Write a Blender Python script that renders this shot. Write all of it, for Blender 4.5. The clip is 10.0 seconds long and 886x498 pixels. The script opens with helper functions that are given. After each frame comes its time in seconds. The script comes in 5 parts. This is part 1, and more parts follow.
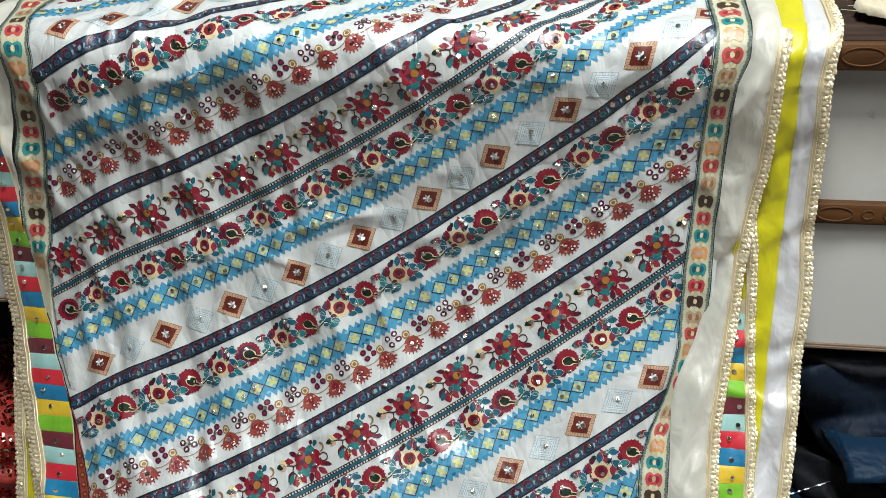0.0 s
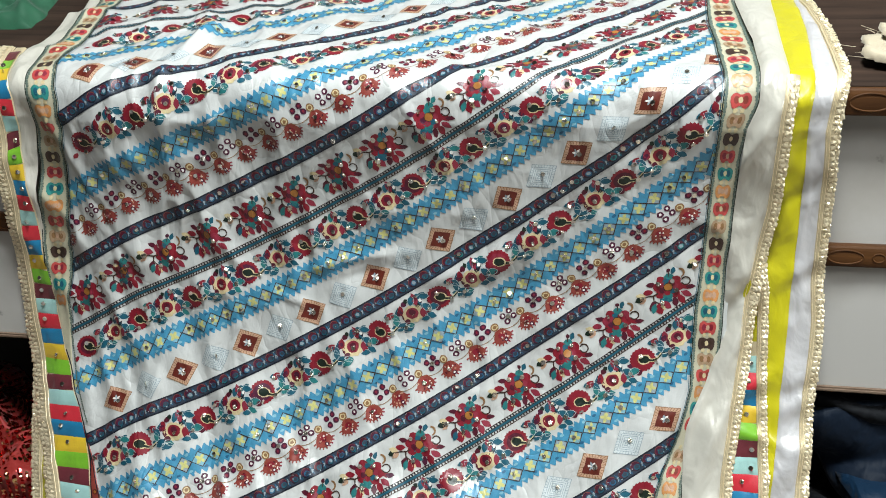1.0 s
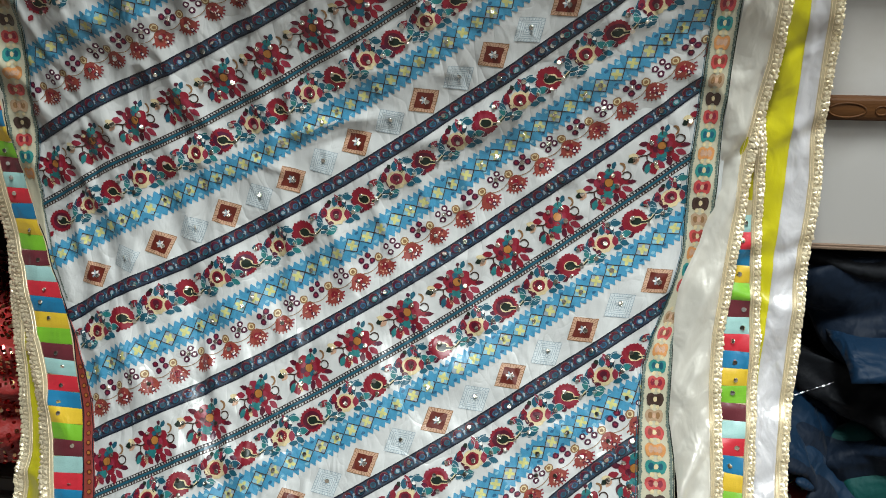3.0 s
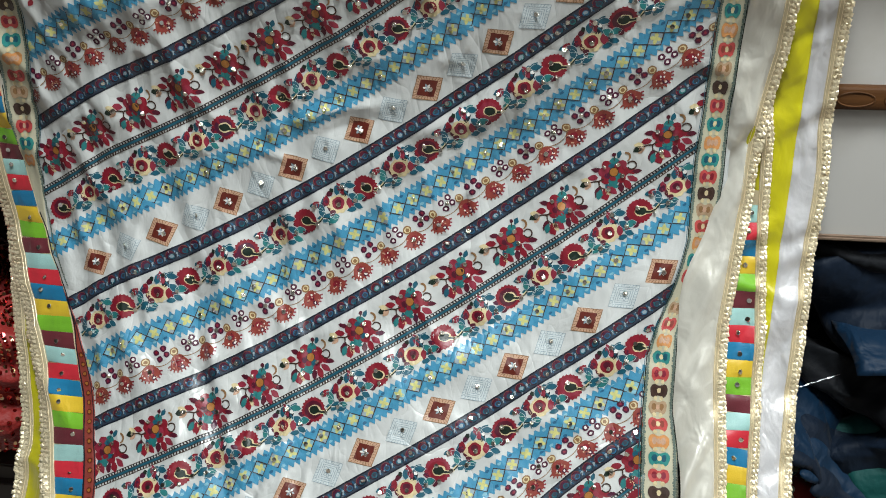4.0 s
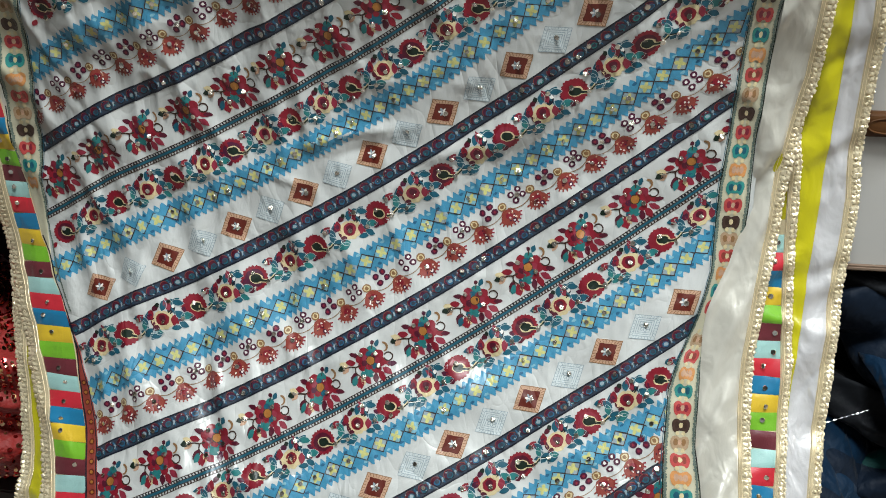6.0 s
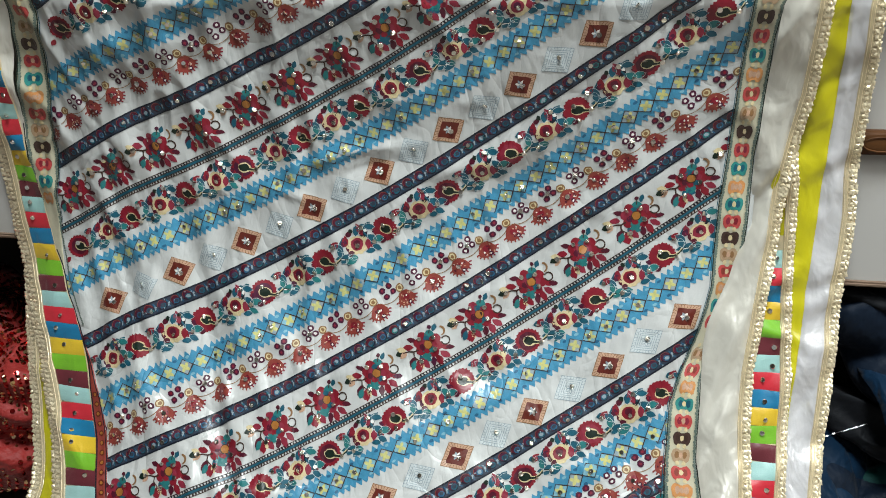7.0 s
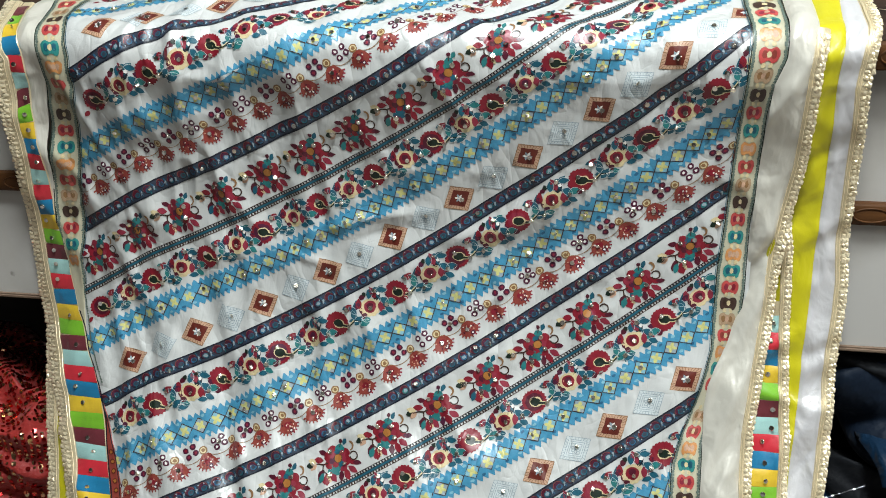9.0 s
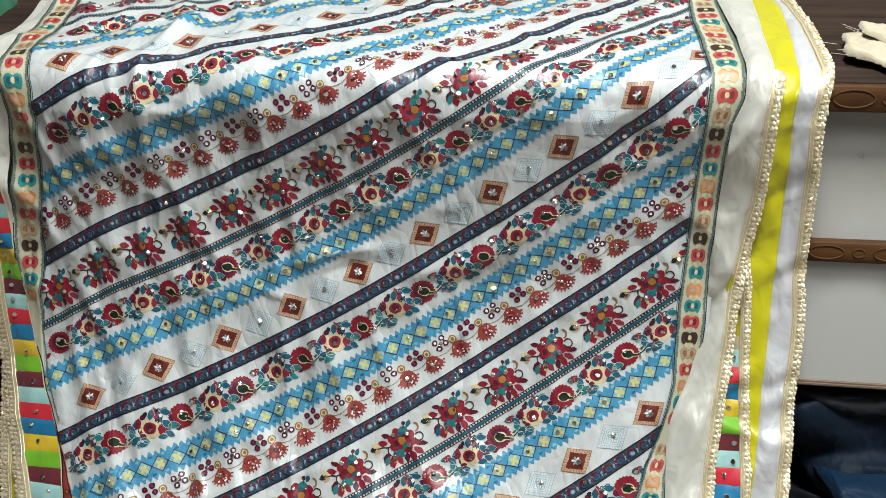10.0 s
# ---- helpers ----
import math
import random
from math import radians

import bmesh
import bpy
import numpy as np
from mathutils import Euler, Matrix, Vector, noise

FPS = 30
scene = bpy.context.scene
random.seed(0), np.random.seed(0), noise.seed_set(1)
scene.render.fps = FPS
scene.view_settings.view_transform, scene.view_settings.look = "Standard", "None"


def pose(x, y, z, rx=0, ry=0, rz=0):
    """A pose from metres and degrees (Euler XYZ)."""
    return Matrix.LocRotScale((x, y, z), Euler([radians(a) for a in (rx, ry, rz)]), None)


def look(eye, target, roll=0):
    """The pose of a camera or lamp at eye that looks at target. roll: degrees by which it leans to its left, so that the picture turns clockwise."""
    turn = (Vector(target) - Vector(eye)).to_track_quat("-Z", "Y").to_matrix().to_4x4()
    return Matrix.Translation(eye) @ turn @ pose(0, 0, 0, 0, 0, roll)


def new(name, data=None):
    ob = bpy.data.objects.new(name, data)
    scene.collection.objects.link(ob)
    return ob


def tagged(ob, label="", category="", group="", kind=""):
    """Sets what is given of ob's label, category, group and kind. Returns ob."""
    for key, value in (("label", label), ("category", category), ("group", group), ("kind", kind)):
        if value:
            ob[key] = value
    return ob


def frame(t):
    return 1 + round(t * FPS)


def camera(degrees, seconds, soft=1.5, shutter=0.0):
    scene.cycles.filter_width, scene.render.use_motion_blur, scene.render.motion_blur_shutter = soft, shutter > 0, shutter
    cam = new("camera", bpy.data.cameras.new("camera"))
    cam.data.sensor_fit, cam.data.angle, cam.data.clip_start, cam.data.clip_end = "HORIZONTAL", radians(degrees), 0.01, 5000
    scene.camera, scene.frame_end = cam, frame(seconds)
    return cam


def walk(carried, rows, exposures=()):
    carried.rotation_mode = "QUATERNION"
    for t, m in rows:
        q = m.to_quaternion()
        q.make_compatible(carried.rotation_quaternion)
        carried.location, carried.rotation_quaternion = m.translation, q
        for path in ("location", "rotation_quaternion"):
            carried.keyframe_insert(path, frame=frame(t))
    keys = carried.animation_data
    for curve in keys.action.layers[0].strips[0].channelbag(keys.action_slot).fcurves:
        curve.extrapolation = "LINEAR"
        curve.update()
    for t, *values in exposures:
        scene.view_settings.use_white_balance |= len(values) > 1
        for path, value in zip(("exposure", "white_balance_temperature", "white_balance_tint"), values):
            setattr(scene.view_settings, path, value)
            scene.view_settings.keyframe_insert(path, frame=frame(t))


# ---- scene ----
cam = camera(52.34, 10.0, soft=0.95)
PATH = [
    (0, (0.2075, -0.9383, 1.0972), (0.0469, -0.0264, 0.7196), -1.34),
    (0.5, (0.2151, -0.9445, 1.0994), (0.0349, -0.0225, 0.7564), -1.49),
    (1, (0.2157, -0.9487, 1.1030), (0.0333, -0.0248, 0.7665), -1.40),
    (1.5, (0.2142, -0.9461, 1.1011), (0.0333, -0.0302, 0.7427), -1.44),
    (2, (0.2105, -0.9398, 1.0955), (0.0392, -0.0366, 0.7019), -1.57),
    (2.5, (0.2088, -0.9268, 1.0885), (0.0402, -0.0445, 0.6489), -2.09),
    (3, (0.2082, -0.9154, 1.0841), (0.0487, -0.0475, 0.6136), -2.34),
    (4.3, (0.2044, -0.9017, 1.0796), (0.0414, -0.0410, 0.5971), -2.11),
    (4.5, (0.1983, -0.8946, 1.0869), (0.0345, -0.0349, 0.6030), -2.07),
    (5, (0.1937, -0.8765, 1.0886), (0.0225, -0.0132, 0.6138), -2.28),
    (5.5, (0.1859, -0.8682, 1.0857), (0.0224, -0.0040, 0.6099), -1.99),
    (7, (0.1937, -0.8967, 1.0835), (0.0190, -0.0193, 0.6367), -1.98),
    (7.5, (0.1937, -0.9086, 1.0847), (0.0200, -0.0210, 0.6582), -1.61),
    (8, (0.1946, -0.9210, 1.0905), (0.0158, -0.0216, 0.6917), -1.69),
    (8.5, (0.1955, -0.9341, 1.0920), (0.0171, -0.0273, 0.7102), -1.62),
    (9, (0.1929, -0.9418, 1.0944), (0.0119, -0.0324, 0.7198), -1.46),
    (9.5, (0.1890, -0.9474, 1.0936), (0.0370, -0.0168, 0.7607), -0.87),
    (10, (0.1862, -0.9493, 1.0934), (0.0485, -0.0175, 0.7575), -0.30),
]
walk(cam, [(t, look(eye, target, roll)) for t, eye, target, roll in PATH],
     exposures=[(0, -0.07), (0.5, 0.03), (1, 0.04), (2, 0.04), (3, -0.05), (4.5, -0.09), (5.5, -0.09), (7, -0.07), (8.5, -0.05), (9.5, -0.03), (10, -0.04)])


# ---- light ----
world = bpy.data.worlds.new("room_air")
world.use_nodes = True
world.node_tree.nodes["Background"].inputs[0].default_value = (0.75, 0.85, 1.0, 1)
world.node_tree.nodes["Background"].inputs[1].default_value = 0.02
scene.world = world


def area_lamp(name, eye, target, sx, sy, watts, colour):
    data = bpy.data.lights.new(name, "AREA")
    data.shape, data.size, data.size_y, data.energy, data.color = "RECTANGLE", sx, sy, watts, colour
    ob = new(name, data)
    ob.matrix_world = look(eye, target)
    return ob


# unseen lamps over, behind and beside the camera, added to light the silk
area_lamp("lamp_panel", (0.25, -0.68, 2.68), (0.25, -0.68, 0), 0.5, 0.5, 75, (0.93, 0.99, 0.99))
# added behind the camera to lay a sheen on the lower silk
area_lamp("sheen_fill", (0.35, -2.35, 2.68), (0.15, 0.0, 0.40), 1.3, 0.30, 6, (0.94, 0.99, 0.99))
# added on the right so light grazes the folds
area_lamp("side_grazing_lamp", (2.5, -0.75, 1.80), (0.0, -0.05, 0.60), 0.35, 0.35, 31, (0.95, 0.99, 0.97))
# fill light in an invented opening, added for glare on the lower silk
area_lamp("front_fill", (-0.55, -3.52, 1.05), (-0.55, 0, 1.05), 1.7, 2.05, 3, (0.93, 0.98, 1.0))

# ---- materials ----


def nodes_of(name):
    m = bpy.data.materials.new(name)
    m.use_nodes = True
    nt = m.node_tree
    return m, nt, nt.nodes["Principled BSDF"]


def fabric(name, colour, rough=0.5, vary=0.12, sheen=0.25, weave=0.0007, bump=0.25, scale=35.0, metal=0.0, spec=0.5, coarse=0.0, crumple=0.0, press=0.0):
    """Woven cloth: soft mottling, a fine weave and small slubs."""
    m, nt, p = nodes_of(name)
    N, L = nt.nodes.new, nt.links.new
    co = N("ShaderNodeTexCoord")
    n1 = N("ShaderNodeTexNoise"); n1.inputs["Scale"].default_value = scale; n1.inputs["Detail"].default_value = 5
    n2 = N("ShaderNodeTexNoise"); n2.inputs["Scale"].default_value = 900; n2.inputs["Detail"].default_value = 2
    L(co.outputs["Object"], n1.inputs["Vector"]); L(co.outputs["Object"], n2.inputs["Vector"])
    mix = N("ShaderNodeMix"); mix.data_type = "RGBA"
    lo = [c * (1 - vary) for c in colour]; hi = [min(1, c * (1 + vary)) for c in colour]
    mix.inputs["A"].default_value = (*lo, 1); mix.inputs["B"].default_value = (*hi, 1)
    add = N("ShaderNodeMath"); add.operation = "MULTIPLY_ADD"
    add.inputs[1].default_value = 0.45; L(n2.outputs["Fac"], add.inputs[0])
    half = N("ShaderNodeMath"); half.operation = "MULTIPLY"; half.inputs[1].default_value = 0.55
    L(n1.outputs["Fac"], half.inputs[0]); L(half.outputs[0], add.inputs[2])
    L(add.outputs[0], mix.inputs["Factor"]); L(mix.outputs["Result"], p.inputs["Base Color"])
    p.inputs["Roughness"].default_value = rough
    p.inputs["Metallic"].default_value = metal
    p.inputs["Specular IOR Level"].default_value = spec
    p.inputs["Sheen Weight"].default_value = sheen
    p.inputs["Sheen Roughness"].default_value = 0.4
    bp = N("ShaderNodeBump"); bp.inputs["Strength"].default_value = bump; bp.inputs["Distance"].default_value = weave
    L(n2.outputs["Fac"], bp.inputs["Height"])
    if crumple:
        mp = N("ShaderNodeMapping"); mp.inputs["Rotation"].default_value = (0, radians(24), 0); mp.inputs["Scale"].default_value = (1.4, 1.0, 0.80)
        L(co.outputs["Object"], mp.inputs["Vector"])
        last = bp
        for sc, kind, dist, st in ((24.0, "FBM", 1.5, 0.5), (55.0, "FBM", 0.30, 0.35)):
            nz = N("ShaderNodeTexNoise"); nz.noise_type = kind; nz.inputs["Scale"].default_value = sc; nz.inputs["Detail"].default_value = 2.5; nz.inputs["Distortion"].default_value = 0.5
            L(mp.outputs["Vector"], nz.inputs["Vector"])
            bb = N("ShaderNodeBump"); bb.inputs["Strength"].default_value = st; bb.inputs["Distance"].default_value = crumple * dist
            L(nz.outputs["Fac"], bb.inputs["Height"]); L(last.outputs["Normal"], bb.inputs["Normal"])
            last = bb
        # pressed-in creases: thin ridges where two warped noises meet
        for sc, dist, st in ((9.0, 1.2, 0.8 * press), (22.0, 0.6, 0.7 * press)) if press else ():
            nz = N("ShaderNodeTexNoise"); nz.inputs["Scale"].default_value = sc; nz.inputs["Detail"].default_value = 1.0; nz.inputs["Distortion"].default_value = 0.9
            L(mp.outputs["Vector"], nz.inputs["Vector"])
            d0 = N("ShaderNodeMath"); d0.operation = "SUBTRACT"; d0.inputs[1].default_value = 0.5; L(nz.outputs["Fac"], d0.inputs[0])
            d1 = N("ShaderNodeMath"); d1.operation = "ABSOLUTE"; L(d0.outputs[0], d1.inputs[0])
            d2 = N("ShaderNodeMath"); d2.operation = "POWER"; d2.inputs[1].default_value = 0.6; L(d1.outputs[0], d2.inputs[0])
            bb = N("ShaderNodeBump"); bb.inputs["Strength"].default_value = st; bb.inputs["Distance"].default_value = crumple * dist
            L(d2.outputs[0], bb.inputs["Height"]); L(last.outputs["Normal"], bb.inputs["Normal"])
            last = bb
        L(last.outputs["Normal"], p.inputs["Normal"])
    elif coarse:
        n3 = N("ShaderNodeTexNoise"); n3.inputs["Scale"].default_value = 70; n3.inputs["Detail"].default_value = 3
        L(co.outputs["Object"], n3.inputs["Vector"])
        b2 = N("ShaderNodeBump"); b2.inputs["Strength"].default_value = 0.6; b2.inputs["Distance"].default_value = coarse
        L(n3.outputs["Fac"], b2.inputs["Height"]); L(bp.outputs["Normal"], b2.inputs["Normal"])
        L(b2.outputs["Normal"], p.inputs["Normal"])
    else:
        L(bp.outputs["Normal"], p.inputs["Normal"])
    return m


def wood(name, dark, light, rough=0.45, axis=0, coat=0.0, bump=0.4):
    m, nt, p = nodes_of(name)
    N, L = nt.nodes.new, nt.links.new
    co = N("ShaderNodeTexCoord"); mp = N("ShaderNodeMapping")
    sc = [22.0, 22.0, 22.0]; sc[axis] = 1.6
    mp.inputs["Scale"].default_value = sc
    n = N("ShaderNodeTexNoise"); n.inputs["Scale"].default_value = 3.0; n.inputs["Detail"].default_value = 8; n.inputs["Distortion"].default_value = 0.6
    n2 = N("ShaderNodeTexNoise"); n2.inputs["Scale"].default_value = 14.0; n2.inputs["Detail"].default_value = 6
    L(co.outputs["Object"], mp.inputs["Vector"]); L(mp.outputs["Vector"], n.inputs["Vector"]); L(co.outputs["Object"], n2.inputs["Vector"])
    r = N("ShaderNodeValToRGB"); r.color_ramp.elements[0].position, r.color_ramp.elements[1].position = 0.3, 0.72
    r.color_ramp.elements[0].color = (*dark, 1); r.color_ramp.elements[1].color = (*light, 1)
    L(n.outputs["Fac"], r.inputs["Fac"])
    mul = N("ShaderNodeMix"); mul.data_type = "RGBA"; mul.blend_type = "MULTIPLY"; mul.inputs["Factor"].default_value = 0.6
    L(r.outputs["Color"], mul.inputs["A"]); L(n2.outputs["Fac"], mul.inputs["B"])
    hs = N("ShaderNodeHueSaturation"); hs.inputs["Saturation"].default_value = 1.08; hs.inputs["Value"].default_value = 1.15
    L(mul.outputs["Result"], hs.inputs["Color"]); L(hs.outputs["Color"], p.inputs["Base Color"])
    mr = N("ShaderNodeMapRange"); mr.inputs["To Min"].default_value = rough - 0.12; mr.inputs["To Max"].default_value = rough + 0.2
    L(n2.outputs["Fac"], mr.inputs["Value"]); L(mr.outputs["Result"], p.inputs["Roughness"])
    p.inputs["Coat Weight"].default_value = coat
    p.inputs["Specular IOR Level"].default_value = 0.22
    bp = N("ShaderNodeBump"); bp.inputs["Strength"].default_value = bump; bp.inputs["Distance"].default_value = 0.001
    L(n.outputs["Fac"], bp.inputs["Height"]); L(bp.outputs["Normal"], p.inputs["Normal"])
    return m


def painted(name, colour, stain, rough=0.5):
    """Painted or laminated board, a little dirty and scuffed."""
    m, nt, p = nodes_of(name)
    N, L = nt.nodes.new, nt.links.new
    co = N("ShaderNodeTexCoord")
    n = N("ShaderNodeTexNoise"); n.inputs["Scale"].default_value = 4.0; n.inputs["Detail"].default_value = 9; n.inputs["Roughness"].default_value = 0.62
    n2 = N("ShaderNodeTexNoise"); n2.inputs["Scale"].default_value = 31.0; n2.inputs["Detail"].default_value = 4
    L(co.outputs["Object"], n.inputs["Vector"]); L(co.outputs["Object"], n2.inputs["Vector"])
    r = N("ShaderNodeValToRGB"); r.color_ramp.elements[0].position, r.color_ramp.elements[1].position = 0.32, 0.55
    r.color_ramp.elements[0].color = (*stain, 1); r.color_ramp.elements[1].color = (*colour, 1)
    L(n.outputs["Fac"], r.inputs["Fac"])
    r2 = N("ShaderNodeValToRGB"); r2.color_ramp.elements[0].position, r2.color_ramp.elements[1].position = 0.23, 0.3
    r2.color_ramp.elements[0].color = (0.25, 0.22, 0.2, 1); r2.color_ramp.elements[1].color = (1, 1, 1, 1)
    L(n2.outputs["Fac"], r2.inputs["Fac"])
    mul = N("ShaderNodeMix"); mul.data_type = "RGBA"; mul.blend_type = "MULTIPLY"; mul.inputs["Factor"].default_value = 0.8
    L(r.outputs["Color"], mul.inputs["A"]); L(r2.outputs["Color"], mul.inputs["B"]); L(mul.outputs["Result"], p.inputs["Base Color"])
    p.inputs["Roughness"].default_value = rough
    bp = N("ShaderNodeBump"); bp.inputs["Strength"].default_value = 0.12; bp.inputs["Distance"].default_value = 0.001
    L(n2.outputs["Fac"], bp.inputs["Height"]); L(bp.outputs["Normal"], p.inputs["Normal"])
    return m


def metal(name, colour, rough, wrinkle=0.0):
    m, nt, p = nodes_of(name)
    p.inputs["Base Color"].default_value = (*colour, 1)
    p.inputs["Metallic"].default_value, p.inputs["Roughness"].default_value = 1.0, rough
    if wrinkle:
        N, L = nt.nodes.new, nt.links.new
        co = N("ShaderNodeTexCoord")
        n = N("ShaderNodeTexNoise"); n.inputs["Scale"].default_value = 420; n.inputs["Detail"].default_value = 3
        L(co.outputs["Object"], n.inputs["Vector"])
        bp = N("ShaderNodeBump"); bp.inputs["Strength"].default_value = 0.8; bp.inputs["Distance"].default_value = wrinkle
        L(n.outputs["Fac"], bp.inputs["Height"]); L(bp.outputs["Normal"], p.inputs["Normal"])
        mr = N("ShaderNodeMapRange"); mr.inputs["To Min"].default_value = rough - 0.1; mr.inputs["To Max"].default_value = rough + 0.2
        L(n.outputs["Fac"], mr.inputs["Value"]); L(mr.outputs["Result"], p.inputs["Roughness"])
    return m


INK_COLOURS = {
    "blue": (0.055, 0.25, 0.40), "pale_blue": (0.20, 0.41, 0.50), "deep_blue": (0.035, 0.19, 0.36),
    "navy": (0.012, 0.016, 0.032), "slate": (0.055, 0.075, 0.115), "crimson": (0.36, 0.016, 0.036), "wine": (0.13, 0.010, 0.032),
    "rust": (0.20, 0.028, 0.015), "tan": (0.50, 0.31, 0.21), "cream": (0.60, 0.50, 0.29), "teal": (0.015, 0.150, 0.225),
    "sea": (0.03, 0.27, 0.27), "green": (0.012, 0.030, 0.018), "brown": (0.070, 0.034, 0.022), "yellow": (0.55, 0.53, 0.20),
    "orange": (0.60, 0.24, 0.05), "coral": (0.42, 0.075, 0.055), "pink": (0.40, 0.035, 0.07), "grey": (0.27, 0.34, 0.38), "ice": (0.55, 0.595, 0.60), "white": (0.72, 0.70, 0.66),
    "plum": (0.12, 0.015, 0.055), "gold": (0.42, 0.22, 0.09), "lobe_tan": (0.38, 0.26, 0.16), "lobe_brown": (0.095, 0.050, 0.038), "edge_green": (0.23, 0.30, 0.25), "lobe_coral": (0.46, 0.065, 0.060), "lobe_orange": (0.58, 0.26, 0.09), "lobe_sea": (0.03, 0.22, 0.20),
}
INKS = {k: fabric("print_" + k, c if k in ("white", "cream", "yellow", "pale_blue", "grey", "ice", "tan", "blue", "lobe_coral", "lobe_orange", "lobe_sea", "lobe_tan") else tuple(0.57 * v for v in c), rough=0.36, vary=0.38, sheen=0.0, scale=210.0, crumple=0.006, spec=0.6, press=0.6) for k, c in INK_COLOURS.items()}
M_PRINT = fabric("ivory_silk", (0.57, 0.58, 0.565), rough=0.34, vary=0.05, sheen=0.05, scale=18.0, crumple=0.006, spec=0.7, metal=0.08, press=0.6)
M_BORDER = fabric("border_silk", (0.50, 0.47, 0.34), rough=0.42, vary=0.16, sheen=0.15, scale=120.0, crumple=0.005)
M_SATIN = fabric("cream_satin", (0.63, 0.605, 0.53), rough=0.32, vary=0.04, sheen=0.05, weave=0.0003, crumple=0.008, spec=1.0, metal=0.15)
M_WHITE = fabric("white_satin", (0.62, 0.61, 0.62), rough=0.28, vary=0.03, sheen=0.05, weave=0.0003, crumple=0.010, spec=1.0, metal=0.15)
M_YELLOW = fabric("yellow_satin", (0.50, 0.45, 0.012), rough=0.32, vary=0.05, sheen=0.1, weave=0.0003, crumple=0.006)
M_LACE = metal("gold_lace", (0.92, 0.80, 0.56), 0.30, 0.0005)
M_LACE.node_tree.nodes["Principled BSDF"].inputs["Metallic"].default_value = 0.5
M_NET = fabric("lace_net", (0.66, 0.55, 0.35), rough=0.4, vary=0.25, metal=0.3, scale=200.0)
M_MIRROR = metal("mirror_foil", (0.92, 0.86, 0.76), 0.10, 0.0002)
PATCH = {k: fabric("patch_" + k, c, rough=0.42, vary=0.07, sheen=0.15, crumple=0.004) for k, c in {
    "red": (0.55, 0.025, 0.04), "blue": (0.012, 0.17, 0.33), "yellow": (0.66, 0.44, 0.03), "green": (0.17, 0.42, 0.025), "maroon": (0.13, 0.022, 0.03), "aqua": (0.33, 0.55, 0.52)}.items()}
M_WOOD_TOP = wood("dark_worn_top", (0.022, 0.013, 0.009), (0.056, 0.034, 0.024), 0.8, 0)
M_WOOD_TRIM = wood("carved_teak", (0.050, 0.021, 0.009), (0.135, 0.060, 0.024), 0.5, 0)
M_PLY = wood("raw_board", (0.16, 0.105, 0.075), (0.30, 0.22, 0.165), 0.7, 0)
M_PANEL = painted("white_laminate", (0.50, 0.485, 0.46), (0.41, 0.385, 0.35), 0.5)
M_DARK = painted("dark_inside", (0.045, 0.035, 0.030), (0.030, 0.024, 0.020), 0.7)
# dark, so that the unseen room throws little light back
M_WALL = painted("wall_paint", (0.14, 0.13, 0.12), (0.10, 0.095, 0.09), 0.8)
M_FLOOR = painted("floor_tiles", (0.28, 0.25, 0.22), (0.22, 0.19, 0.17), 0.4)
M_NAVY = fabric("navy_cloth", (0.0045, 0.010, 0.021), rough=0.6, vary=0.1, sheen=0.06, crumple=0.012, spec=0.15)
M_BLACK = fabric("black_cloth", (0.006, 0.007, 0.009), rough=0.7, vary=0.1, sheen=0.06, crumple=0.012, spec=0.15)
M_TEAL = fabric("teal_cloth", (0.004, 0.050, 0.046), rough=0.6, vary=0.1, sheen=0.06, crumple=0.012, spec=0.15)
M_BLUE = fabric("blue_cloth", (0.004, 0.018, 0.042), rough=0.5, vary=0.1, sheen=0.06, crumple=0.012, spec=0.15)
M_RED = fabric("red_cloth", (0.30, 0.018, 0.014), rough=0.6, vary=0.5, sheen=0.2, scale=60.0, coarse=0.008)
M_BEIGE = fabric("beige_cloth", (0.50, 0.43, 0.31), rough=0.8, vary=0.15, sheen=0.3, coarse=0.002)
M_GREEN = fabric("green_cloth", (0.010, 0.085, 0.040), rough=0.7, vary=0.6, scale=60.0)

# ---- mesh helpers ----


def link_mesh(name, verts, faces, mats, index=None, parent=None, smooth=True, label=""):
    me = bpy.data.meshes.new(name)
    me.from_pydata([tuple(map(float, v)) for v in verts], [], faces)
    for m in (mats if isinstance(mats, (list, tuple)) else [mats]):
        me.materials.append(m)
    if index is not None:
        me.polygons.foreach_set("material_index", np.array(index, dtype=np.int32))
    me.polygons.foreach_set("use_smooth", np.full(len(faces), smooth))
    me.update()
    ob = new(name, me)
    if parent is not None:
        ob.parent = parent
    if label:
        ob["label"] = label
    return ob


def part(name, bm, material, parent=None, label="", smooth=False):
    me = bpy.data.meshes.new(name)
    bm.to_mesh(me); bm.free()
    me.materials.append(material)
    if smooth:
        me.polygons.foreach_set("use_smooth", np.full(len(me.polygons), True))
    ob = new(name, me)
    if parent is not None:
        ob.parent = parent
    if label:
        ob["label"] = label
    return ob


def box_bm(x0, x1, y0, y1, z0, z1, bevel=0.002):
    bm = bmesh.new()
    bmesh.ops.create_cube(bm, size=1)
    bmesh.ops.scale(bm, vec=(x1 - x0, y1 - y0, z1 - z0), verts=bm.verts)
    bmesh.ops.translate(bm, vec=((x0 + x1) / 2, (y0 + y1) / 2, (z0 + z1) / 2), verts=bm.verts)
    if bevel:
        bmesh.ops.bevel(bm, geom=bm.edges[:], offset=bevel, segments=2, affect="EDGES")
    return bm


# ---- the drape: how the cloth falls over the counter ----
TOP_TILT = radians(14.85)
EDGE_Z, EDGE_R = 0.950, 0.035


